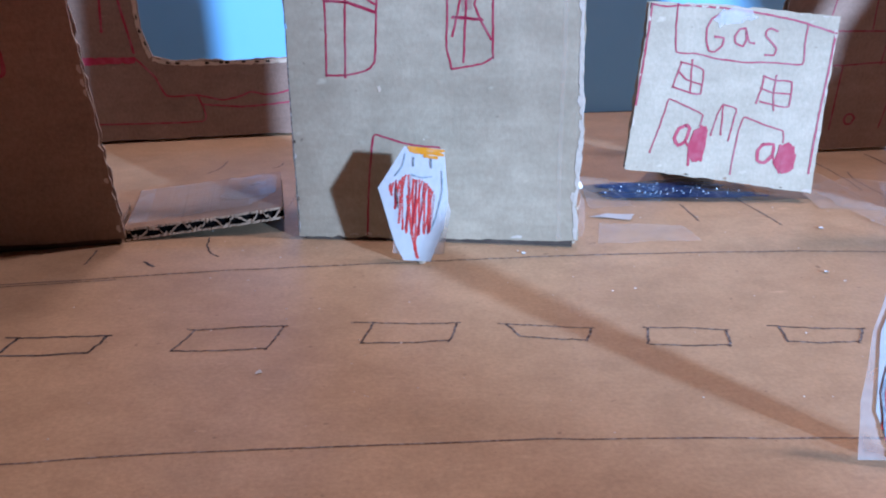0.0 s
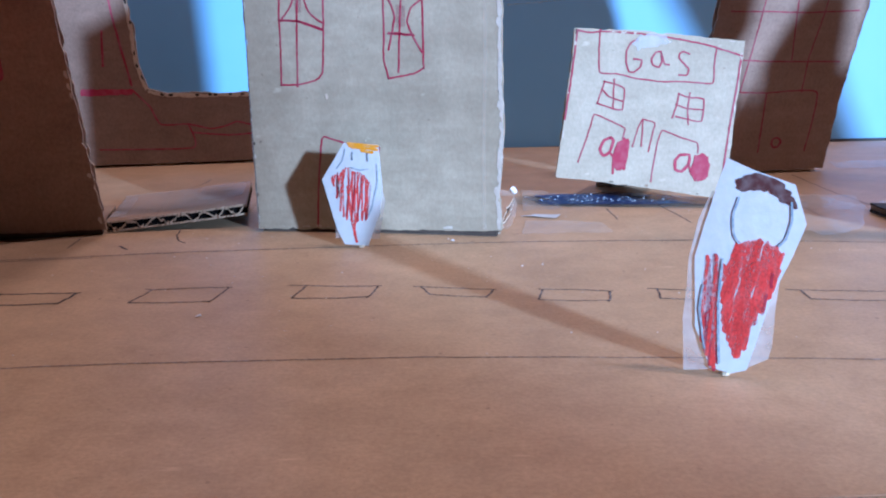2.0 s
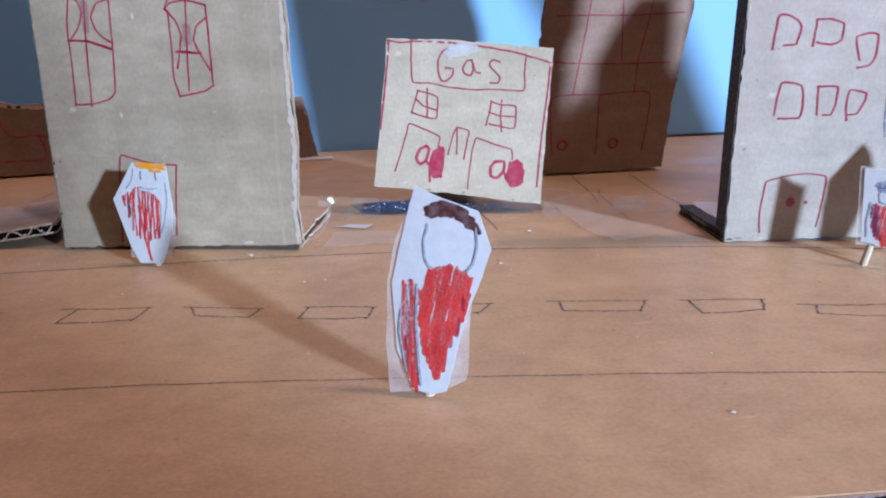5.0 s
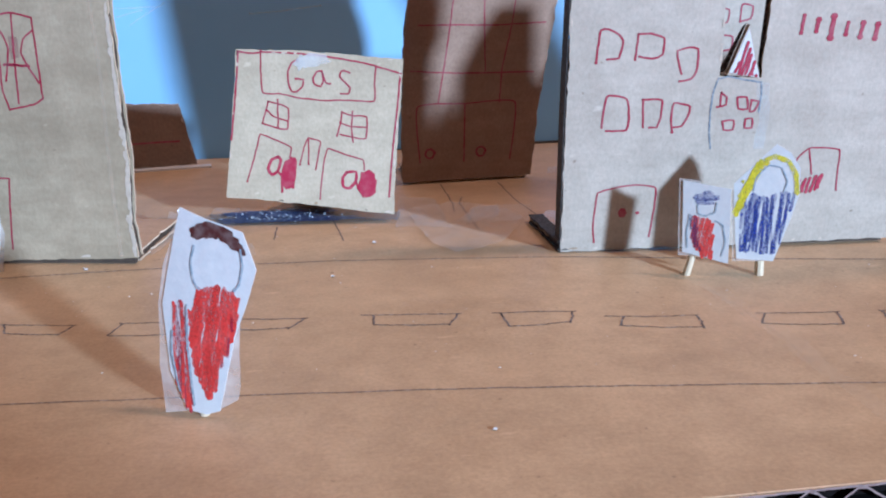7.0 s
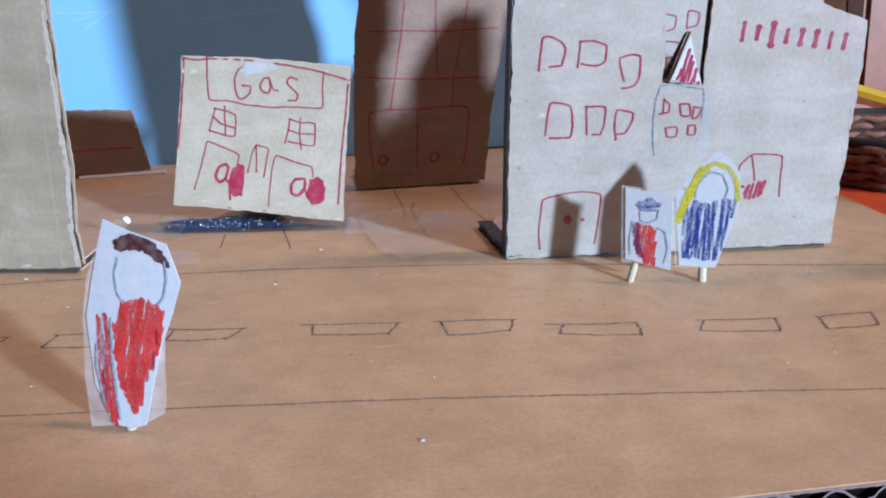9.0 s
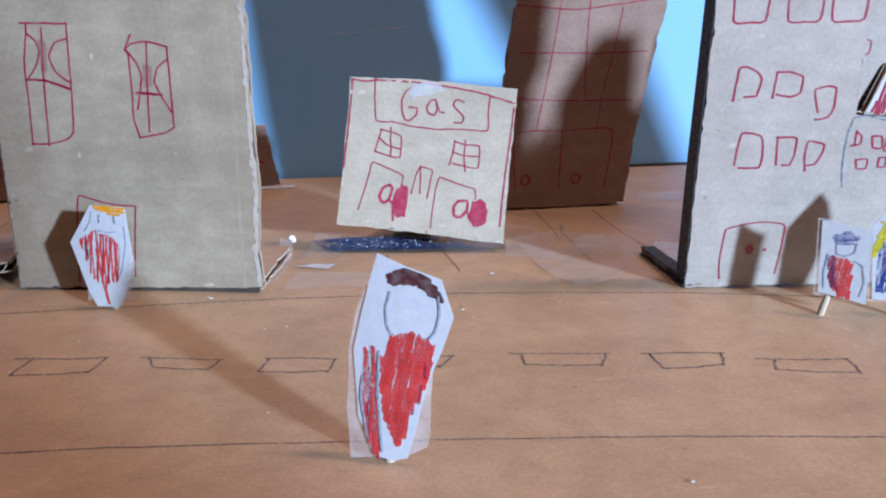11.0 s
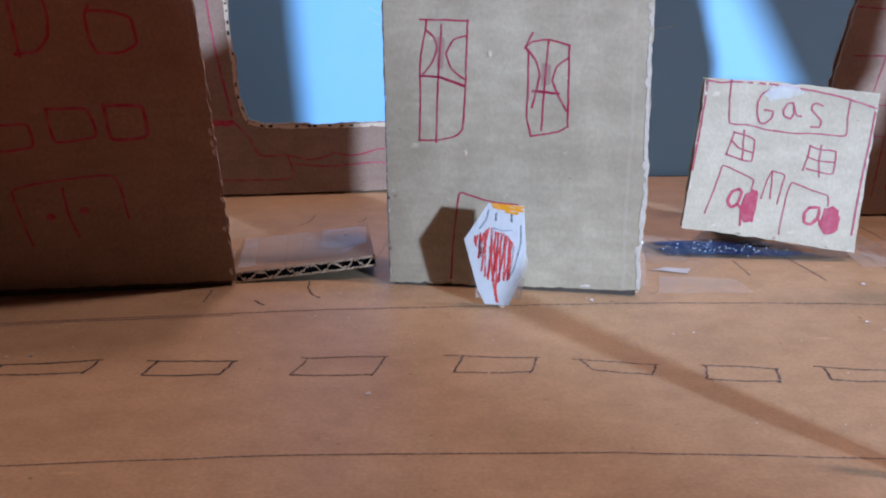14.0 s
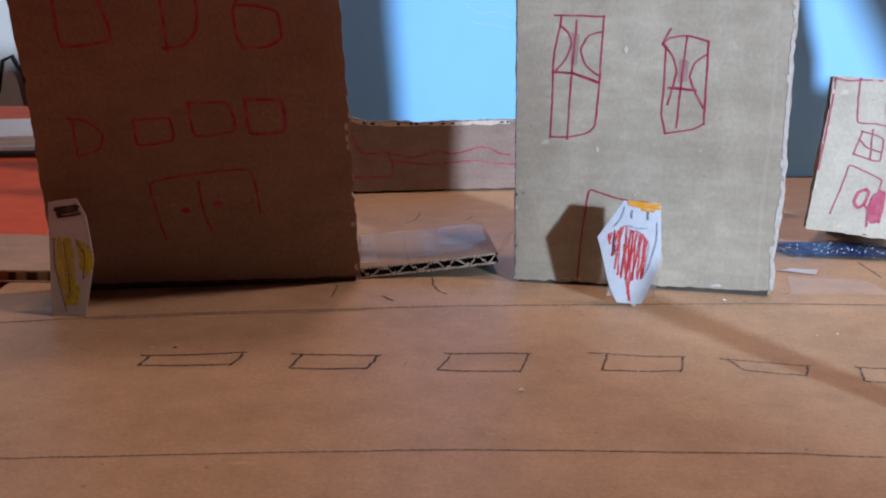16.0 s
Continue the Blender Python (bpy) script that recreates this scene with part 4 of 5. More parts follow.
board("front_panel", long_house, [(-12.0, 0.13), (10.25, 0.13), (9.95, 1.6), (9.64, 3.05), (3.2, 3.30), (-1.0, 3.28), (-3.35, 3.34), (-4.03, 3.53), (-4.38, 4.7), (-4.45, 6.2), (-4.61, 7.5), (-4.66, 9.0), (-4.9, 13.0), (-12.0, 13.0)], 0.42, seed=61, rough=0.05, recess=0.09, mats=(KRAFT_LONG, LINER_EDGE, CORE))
flap(long_house, -11.0, 9.0, 1.6, at=(0, 0.44, 0.36), seed=62)
drawn("drawn_hill", long_house, RED, 0.07, ((-4.69, 3.45), (-4.04, 2.72), (-3.63, 1.92), (-2.41, 1.90), (-1.44, 1.66), (-0.75, 1.76), (-0.21, 1.95), (0.34, 1.82), (0.93, 1.85), (1.82, 2.09), (2.31, 2.00), (2.81, 1.74), (3.26, 1.70)), label="wavy red pen line")
drawn("drawn_line", long_house, RED, 0.07, ((-2.22, 1.50), (-0.65, 1.34), (0.53, 1.39), (1.62, 1.46), (3.27, 1.26), (9.5, 1.3)), label="long red pen line")
drawn("drawn_step", long_house, RED, 0.06, ((-2.41, 1.90), (-2.28, 0.80), (-6.42, 0.85)), label="red pen line of a step")
drawn("drawn_window", long_house, RED, 0.09, ((-5.75, 12.0), (-5.55, 8.97), (-5.31, 6.78), (-4.76, 3.74)), ((-6.2, 11.0), (-6.26, 8.97), (-6.48, 7.71)), ((-5.82, 6.14), (-5.91, 4.63)), label="red outlined tall window")
bm = bmesh.new()
blob(bm, [(-7.0, 3.3), (-4.75, 3.3), (-4.7, 3.55), (-7.0, 3.6)], 0.014, seed=63, rough=0.03)
part("drawn_bar", bm, PINK, long_house, "thick pink pen bar")
bm = bmesh.new()
box(bm, 7.0, 10.9, -0.5, 0.0, 0.0, 0.10)
part("paper_foot", bm, PAPER, long_house, "white paper strip under the foot")

torn_lip(long_house, ((-4.68, 9.3), (-4.62, 7.5), (-4.47, 6.2), (-4.4, 4.7), (-4.05, 3.52)), 66, -0.17)
torn_lip(long_house, ((3.2, 3.29), (1.0, 3.28), (-1.0, 3.27), (-3.35, 3.33), (-4.05, 3.52)), 67)
worn_edge(long_house, ((10.2, 0.3), (9.95, 1.6), (9.64, 3.02)), 68, 0.1)

# ---- the broad house with a cut-out gable ----
broad = thing("cardboard_house", place(16.60, 25.09, 0.01, -1.93, 7.16), "broad pale cardboard house front with red windows and a cut-out gable", "cardboard house", HOUSES)
board("front_panel", broad, [(0.0, 0.02), (5.0, 0.06), (10.44, 0.15), (10.42, 0.9), (10.47, 1.6), (10.56, 4.3), (10.63, 5.85), (10.57, 7.2), (9.34, 7.66), (9.20, 7.75), (9.02, 10.55), (7.45, 10.5), (6.75, 9.5), (5.92, 7.95), (5.85, 5.42), (4.62, 5.52), (4.58, 8.4), (5.0, 9.2), (5.05, 17.0), (0.3, 17.0), (0.12, 7.9), (0.03, 4.0)], 0.40, seed=71)
bm = bmesh.new()
pts = [(0.0, 0.0), (0.03, 4.0), (0.12, 7.9), (0.22, 13.0)]
for (xa, za), (xb, zb) in zip(pts, pts[1:]):
    ring = [bm.verts.new(Vector(p) * CM) for p in ((xa - 0.05, -0.01, za), (xa - 0.05, 1.0, za), (xb - 0.05, 1.0, zb), (xb - 0.05, -0.01, zb), (xa - 0.02, -0.01, za), (xb - 0.02, -0.01, zb), (xa - 0.02, 1.0, za), (xb - 0.02, 1.0, zb))]
    for f in ((0, 1, 2, 3), (0, 3, 5, 4), (1, 6, 7, 2)):
        bm.faces.new([ring[i] for i in f])
gable = board("gable", broad, [(4.82, 5.54), (5.80, 5.46), (5.35, 7.0)], 0.30, seed=73, rough=0.015, recess=0.03, label="small pointed gable")
gable.matrix_local = place(0, -0.006, 0)
part("inked_edge", bm, BLACK_INK, broad, "board edge inked black")
# shade under the broad front, put in as a dark box
bm = bmesh.new()
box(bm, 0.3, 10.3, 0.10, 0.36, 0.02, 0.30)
part("fold", bm, FOOT, broad, "dark strip for the shade in the foot gap")
black_flap = board("base_flap", broad, [(-0.05, 0.0), (0.45, 0.0), (-0.05, 3.9), (-0.55, 3.9)], 0.3, seed=72, mats=(BLACK_INK, BLACK_INK, CORE), label="base flap inked black")
black_flap.matrix_local = place(-0.05, 0.05, 0.36) @ pose(0, 0, 0, -98, 0, 0)
drawn("drawn_window", broad, RED, 0.062, ((0.90, 6.02), (0.95, 6.59), (1.00, 6.97), (1.25, 6.99), (1.53, 6.84), (1.67, 6.65), (1.57, 6.15), (1.21, 6.11)), label="red outlined rounded window")
drawn("drawn_window", broad, RED, 0.062, ((2.05, 6.08), (2.11, 6.83)), ((2.11, 6.83), (2.48, 6.83), (2.87, 6.69), (2.86, 6.22), (2.56, 6.09), (2.16, 6.17)), label="red outlined square window")
drawn("drawn_window", broad, RED, 0.062, ((3.45, 5.62), (3.35, 5.95), (3.29, 6.30), (3.61, 6.40), (3.90, 6.35), (3.90, 5.71), (3.75, 5.46), (3.41, 5.40)), label="red outlined window")
drawn("drawn_window", broad, RED, 0.062, ((1.14, 4.04), (1.26, 5.00), (1.86, 4.92), (1.96, 4.33), (1.89, 3.95), (1.28, 3.94)), label="red outlined window")
drawn("drawn_window", broad, RED, 0.062, ((2.35, 4.87), (2.40, 4.02)), ((2.35, 4.87), (2.92, 4.85), (2.91, 4.30), (2.81, 4.01), (2.58, 4.01)), label="red outlined window")
drawn("drawn_window", broad, RED, 0.062, ((3.29, 3.84), (3.23, 4.29), (3.29, 4.75), (3.79, 4.62), (3.72, 4.27), (3.56, 4.01), (3.30, 3.99)), label="red outlined rounded window")
for x in (0.64, 2.19, 3.45):
    drawn("drawn_window", broad, RED, 0.062, ((x, 9.6), (x + 0.04, 8.30), (x + 0.5, 8.26), (x + 0.95, 8.32), (x + 0.97, 9.5), (x, 9.6)), label="red outlined window of the upper storey")
drawn("drawn_gable_window", broad, RED, 0.056, ((4.70, 5.02), (4.69, 4.59)), ((4.70, 5.02), (4.87, 4.87), (4.86, 4.64), (4.60, 4.58)))
drawn("drawn_gable_window", broad, RED, 0.062, ((5.19, 4.86), (5.24, 4.51), (5.53, 4.50), (5.47, 4.85), (5.19, 4.86)))
drawn("drawn_gable_window", broad, RED, 0.06, ((5.63, 4.76), (5.59, 4.41), (5.74, 4.43), (5.86, 4.72), (5.63, 4.76)))
drawn("drawn_gable_window", broad, RED, 0.062, ((4.80, 4.14), (4.85, 3.87), (5.14, 3.86), (5.15, 4.16), (4.80, 4.14)))
drawn("drawn_gable_window", broad, RED, 0.062, ((5.50, 4.18), (5.49, 3.91), (5.72, 3.90), (5.70, 4.20), (5.50, 4.18)))
drawn("drawn_gable_line", broad, GREY_PENCIL, 0.05, ((4.57, 5.45), (4.45, 5.06), (4.40, 4.48), (4.43, 3.82), (4.50, 3.30)), ((4.62, 5.44), (4.85, 5.5), (5.26, 5.40), (5.84, 5.30)), ((5.86, 5.3), (5.9, 4.9), (5.88, 4.4)), label="blue-grey pencil outline of the gable")
# flat black strips along the gaps at both sides of the gable
bm = bmesh.new()
for a, b, c, d in (((4.63, 5.53), (4.84, 5.58), (5.34, 6.98), (5.24, 6.88)), ((5.80, 5.36), (5.90, 5.40), (5.97, 7.95), (5.88, 7.95))):
    ring = [bm.verts.new(Vector((x, 0.3, z)) * CM) for x, z in (a, b, c, d)]
    bm.faces.new(ring)
    back = [bm.verts.new(Vector((x, 0.36, z)) * CM) for x, z in (a, b, c, d)]
    for i in range(4):
        bm.faces.new((ring[i], ring[(i + 1) % 4], back[(i + 1) % 4], back[i]))
part("cut_edge", bm, BLACK_INK, broad, "black strip along the gap beside the gable")
bm = bmesh.new()
blob(bm, [(5.34, 6.90), (4.87, 5.62), (5.78, 5.44)], 0.014, seed=74, rough=0.01)
part("gable_paper", bm, PAPER, broad, "white paper pasted on the gable")
bm = bmesh.new()
scribble(bm, 0.085, ((5.34, 6.6), (5.02, 5.62), (5.71, 5.46)), 0.105, 76, lift=0.03, seed=75)
part("gable_scribble", bm, PINK, broad, "pink scribbled roof")
drawn("drawn_gable_roof", broad, RED, 0.05, ((5.0, 5.62), (5.2, 6.15), (5.34, 6.58), (5.52, 6.1), (5.72, 5.5)), label="pink pen outline of the roof")
bm = bmesh.new()
blob(bm, [(5.70, 5.30), (6.12, 5.26), (6.20, 4.3), (6.14, 3.2), (5.82, 3.25), (5.88, 4.3)], 0.010, seed=79, rough=0.03)
part("tape_strip", bm, TAPE_FAINT, broad, "faint clear tape beside the gable")
drawn("drawn_door", broad, RED, 0.05, ((1.04, 0.32), (1.00, 0.92), (1.06, 1.62), (1.11, 1.96), (1.70, 2.13), (2.28, 2.18), (2.90, 2.08), (2.89, 1.39), (2.78, 0.45)), label="red outlined door")
bm = bmesh.new()
blob(bm, [(1.90 + 0.14 * math.cos(a), 1.27 + 0.17 * math.sin(a)) for a in (0, 1, 2, 3, 4, 5.2)], 0.016, seed=76)
blob(bm, [(2.38 + 0.07 * math.cos(a), 1.26 + 0.05 * math.sin(a)) for a in (0, 1, 2, 3, 4, 5.2)], 0.016, seed=77)
part("drawn_knob", bm, PINK, broad)
for k in range(8):
    x, z, tall = 6.78 + 0.44 * k, 6.98 - 0.055 * k, (0.50, 0.34, 0.62, 0.34, 0.40, 0.40, 0.44, 0.40)[k]
    drawn("sign_bar", broad, RED, 0.10 + 0.02 * (k % 3), ((x + 0.1, z - tall / 2), (x + 0.14, z + tall / 2)), label="upright red felt-pen bar of the sign")
drawn("drawn_door", broad, RED, 0.05, ((7.16, 2.31), (7.22, 2.86), (7.61, 3.21), (8.50, 3.12), (8.53, 2.50), (8.57, 1.81)), ((7.57, 3.17), (7.66, 2.75), (7.73, 2.37)), label="red outlined door")
bm = bmesh.new()
scribble(bm, 0.09, ((7.36, 2.18), (8.15, 2.39), (8.05, 1.87), (7.49, 1.73)), 0.11, 75, lift=0.016, seed=78)
part("door_scribble", bm, PINK, broad, "pink scribble on the door")

worn_edge(broad, ((4.58, 8.3), (4.62, 5.55)), 84, -0.1)
worn_edge(broad, ((0.12, 8.6), (0.04, 4.0), (0.0, 0.1)), 86, 0.09, amount=0.5)
worn_edge(broad, ((0.1, 0.08), (5.0, 0.10), (10.4, 0.18), (10.42, 0.9), (10.47, 1.6), (10.56, 4.3), (10.62, 5.85), (10.55, 7.2), (9.34, 7.64)), 85, 0.12)

rear = thing("cardboard_house", place(19.3, 30.0, 0.0, -1.93, 1.0), "plain tan cardboard house front close behind the cut-out gable", "cardboard house", HOUSES)
board("front_panel", rear, [(2.9, 0), (10.2, 0), (10.0, 8.4), (9.6, 8.6), (2.95, 8.9)], 0.40, seed=81)
for x, y, w in ((3.5, 6.65, 0.5), (4.4, 6.75, 0.42), (3.62, 5.72, 0.55)):
    drawn("drawn_window", rear, RED, 0.06, ((x, y), (x + 0.04, y + 0.58), (x + w, y + 0.52), (x + w - 0.05, y + 0.1), (x, y)), label="red outlined window")

# ---- unseen panel, added for the slanted shadow on the poster board ----
end_panel = thing("shadow_panel", place(39.0, 20.0, TABLE_Z), "unseen slanted cardboard panel added to cast a shadow on the poster board", "shadow panel")
board("sheet", end_panel, [(0.6, 0.0), (5.75, 0.0), (-1.65, 19.5), (-9.65, 19.5)], 0.40, seed=91, step=0.6)

# ---- paper cut-outs on sticks ----
FIGURES = "paper cut-outs along the street"


def cutout(m, outline, scribbles, sticks, label, tape=None, seed=1, skew=0.0):
    """A flat piece of drawn paper glued to a stick, with a film of tape behind it and crayon on its face."""
    whole = thing("paper_cutout", m, label, "paper cut-out", FIGURES)

    def at(pts):
        return [(x, z + skew * x) for x, z in pts]

    bm = bmesh.new()
    prism(bm, torn(at(outline), 0.2, 0.006, seed), 0.0, 0.03, 0, 0)
    part("paper", bm, PAPER, whole, "cut white paper")
    if tape:
        bm = bmesh.new()
        pts = torn(at(tape), 0.3, 0.02, seed + 1)
        front = [bm.verts.new((p.x * CM, 0.045 * CM, p.y * CM)) for p in pts]
        bmesh.ops.triangulate(bm, faces=[bm.faces.new(front)])
        part("tape_film", bm, FILM, whole, "clear tape film")
    layers = {}
    for layer, (colour, width, gap, angle, area) in enumerate(scribbles):
        bm = layers.setdefault(colour.name, (bmesh.new(), colour))[0]
        if gap:
            scribble(bm, width, at(area), gap, angle, 0, 0.004 + 0.0025 * layer, seed + layer)
        else:
            pen(bm, width, *at(area), lift=0.005 + 0.0025 * layer)
    for bm, colour in layers.values():
        part("pencil_line" if "pencil" in colour.name else "crayon_patch", bm, colour, whole, colour.name.replace("_", " ") + (" on the paper" if "pencil" in colour.name else " scribble"))["kind"] = "stuff"
    for (x0, z0), (x1, z1), r in sticks:
        bm = bmesh.new()
        a, b = Vector((x0, 0.06 + r, z0)) * CM, Vector((x1, 0.06 + r, z1)) * CM
        bmesh.ops.create_cone(bm, cap_ends=True, segments=10, radius1=r * CM, radius2=r * 0.92 * CM, depth=(b - a).length, matrix=Matrix.Translation((a + b) / 2) @ (b - a).to_track_quat("Z", "Y").to_matrix().to_4x4())
        part("stick", bm, STICK, whole, "pale wooden stick")
    return whole


def stand(x, y, yaw=0.0, lean=0.0, dz=0.0):
    return place(x, y, ground_z(x, y) + dz, yaw, lean)


MAN_RED = ((0.09, 2.71), (0.56, 2.73), (0.93, 2.47), (0.89, 1.97), (0.67, 1.47), (0.38, 0.92), (0.29, 0.37), (0.17, 0.37), (-0.09, 1.11), (-0.14, 1.67), (-0.10, 2.26))
MAN_ARM = ((-0.41, 2.48), (-0.25, 2.47), (-0.24, 1.88), (-0.17, 0.69), (-0.16, 0.12), (-0.30, 0.22), (-0.46, 0.74), (-0.47, 1.68))
MAN_HAIR = ((0.04, 3.92), (0.37, 4.03), (0.73, 3.86), (1.17, 3.41), (1.11, 3.33), (0.60, 3.72), (0.38, 3.75), (0.04, 3.74))
cutout(stand(7.26, 14.16, -14, -5),
       [(-0.19, 4.37), (0.35, 4.09), (1.08, 3.78), (1.33, 3.01), (1.13, 2.42), (0.80, 1.63), (0.41, 0.14), (0.11, 0.07), (-0.30, 0.20), (-0.62, 1.05), (-0.70, 2.45), (-0.53, 3.19), (-0.38, 3.75)],
       [(CRAYON_RED, 0.11, 0.08, 82, MAN_RED), (CRAYON_RED, 0.07, 0.07, 74, MAN_RED), (CRAYON_DARK, 0.06, 0.12, 84, ((0.62, 1.6), (0.9, 2.3), (0.84, 1.9), (0.5, 1.0), (0.42, 1.05))), (CRAYON_DARK, 0.08, 0.07, 95, MAN_ARM), (CRAYON_RED, 0.07, 0.09, 88, MAN_ARM), (CRAYON_BROWN, 0.10, 0.05, -35, MAN_HAIR), (CRAYON_BROWN, 0.08, 0.06, -20, MAN_HAIR),
        (BLUE_PENCIL, 0.045, 0, 0, ((0.06, 3.6), (-0.03, 3.2), (0.02, 2.85), (0.12, 2.7))), (BLUE_PENCIL, 0.045, 0, 0, ((1.03, 3.45), (1.06, 3.1), (0.98, 2.75), (0.85, 2.62))), (BLUE_PENCIL, 0.045, 0, 0, ((-0.16, 2.4), (-0.2, 1.5), (-0.12, 0.3))), (BLUE_PENCIL, 0.04, 0, 0, ((-0.50, 1.9), (-0.55, 1.4), (-0.42, 0.6)))],
       [((0.0, -0.03), (0.05, 3.3), 0.11)], "white paper cut-out with red and dark brown crayon", tape=[(-0.42, 3.75), (-0.66, 3.2), (-0.80, 2.45), (-0.86, 1.2), (-0.80, 0.14), (-0.3, 0.16), (0.3, 0.12), (0.80, 0.35), (0.86, 0.6), (0.9, 1.7), (1.0, 2.6)], seed=101, skew=0.09)

ONE_RED = ((-0.80, 2.2), (-0.26, 2.47), (0.34, 2.19), (0.35, 0.94), (-0.05, 0.81), (-0.12, 0.2), (-0.2, 0.8), (-0.5, 1.0))
cutout(stand(-1.06, 24.43, -8),
       [(-0.37, 3.23), (0.67, 3.17), (0.76, 1.90), (0.64, 1.06), (0.27, 0.10), (-0.46, 0.12), (-0.68, 0.56), (-1.09, 2.11)],
       [(CRAYON_RED, 0.06, 0.105, 88, ONE_RED), (CRAYON_RED, 0.05, 0.17, 78, ONE_RED), (CRAYON_DARK, 0.045, 0.23, 84, ONE_RED), (CRAYON_RED, 0.08, 0, 0, ((-0.3, 1.9), (-0.22, 1.0), (-0.08, 0.2))), (CRAYON_ORANGE, 0.08, 0.05, -5, ((-0.30, 3.21), (0.65, 3.14), (0.62, 2.98), (0.25, 2.98), (-0.14, 3.08))),
        (BLUE_PENCIL, 0.035, 0, 0, ((-0.35, 3.05), (-0.42, 2.7), (-0.62, 2.45))), (BLUE_PENCIL, 0.035, 0, 0, ((0.6, 2.6), (0.62, 2.1), (0.45, 1.4), (0.3, 1.0))), (PENCIL, 0.05, 0, 0, ((-0.6, 2.1), (-0.56, 1.6))), (GREY_PENCIL, 0.04, 0, 0, ((-0.12, 2.95), (-0.13, 2.72))), (GREY_PENCIL, 0.04, 0, 0, ((0.33, 2.92), (0.34, 2.68))), (BLUE_PENCIL, 0.035, 0, 0, ((-0.2, 2.5), (0.1, 2.42), (0.35, 2.45)))],
       [((0.02, -0.05), (0.02, 2.0), 0.1)], "white paper cut-out with red and orange crayon", tape=[(-0.72, 1.2), (-0.75, 0.3), (0.62, 0.3), (0.82, 1.5), (0.7, 2.0)], seed=111)

BOY_RED = ((0.07, 1.84), (0.56, 1.74), (0.74, 1.53), (0.73, 0.53), (0.45, 0.58), (0.12, 1.06))
cutout(stand(19.85, 22.5, -25),
       [(-0.18, 2.90), (1.17, 2.55), (1.17, 0.36), (-0.13, 0.76)],
       [(CRAYON_RED, 0.09, 0.075, 80, BOY_RED), (CRAYON_PURPLE, 0.06, 0.07, 84, ((0.02, 1.85), (0.26, 1.82), (0.34, 1.2), (0.40, 0.75), (0.14, 1.0))), (CRAYON_BLUE, 0.08, 0.06, 8, ((0.12, 2.44), (0.53, 2.56), (0.88, 2.37), (0.72, 2.18), (0.27, 2.18))),
        (BLUE_PENCIL, 0.045, 0, 0, ((0.75, 1.65), (0.98, 1.5), (1.06, 1.0), (0.98, 0.6))), (BLUE_PENCIL, 0.045, 0, 0, ((0.05, 1.9), (-0.02, 1.4), (0.0, 0.9))), (BLUE_PENCIL, 0.04, 0, 0, ((0.25, 2.15), (0.28, 1.9), (0.5, 1.82), (0.74, 1.9), (0.78, 2.2)))],
       [((-0.02, -0.03), (0.36, 1.5), 0.11)], "small square paper cut-out with red and blue crayon", tape=[(-0.30, 2.97), (0.3, 2.85), (0.3, 0.62), (-0.25, 0.66)], seed=121, skew=0.12)

WOMAN_BLUE = ((-0.55, 2.42), (-0.3, 2.55), (0.1, 2.35), (0.5, 2.5), (0.83, 2.48), (0.75, 2.07), (0.44, 0.67), (-0.55, 0.79))
cutout(stand(21.93, 22.25, -20),
       [(0.28, 3.90), (0.67, 3.62), (0.95, 3.16), (0.97, 2.40), (0.77, 1.65), (0.38, 0.46), (-0.65, 0.58), (-0.77, 2.07), (-0.83, 2.83), (-0.31, 3.35)],
       [(CRAYON_BLUE, 0.085, 0.10, 84, WOMAN_BLUE), (CRAYON_BLUE, 0.07, 0.15, 92, WOMAN_BLUE), (CRAYON_BLUE, 0.08, 0.08, 80, ((-0.5, 2.3), (-0.2, 2.4), (-0.1, 1.3), (-0.5, 0.9))), (CRAYON_YELLOW, 0.10, 0.08, 66, ((-0.78, 1.95), (-0.52, 2.1), (-0.30, 2.75), (-0.08, 3.2), (0.1, 3.35), (0.1, 3.55), (-0.2, 3.4), (-0.55, 2.85))), (CRAYON_YELLOW, 0.14, 0, 0, ((-0.72, 1.9), (-0.58, 2.35), (-0.33, 3.0), (-0.08, 3.4), (0.24, 3.55), (0.62, 3.38), (0.84, 2.96), (0.90, 2.45))),
        (BLUE_PENCIL, 0.04, 0, 0, ((-0.28, 2.6), (-0.2, 3.0), (0.1, 3.3), (0.45, 3.2), (0.62, 2.8), (0.55, 2.5)))],
       [((0.02, -0.03), (0.0, 2.2), 0.13)], "white paper cut-out with blue and yellow crayon", tape=[(-0.75, 0.5), (-0.85, 2.6), (-0.4, 3.2), (0.0, 0.45)], seed=131, skew=0.10)

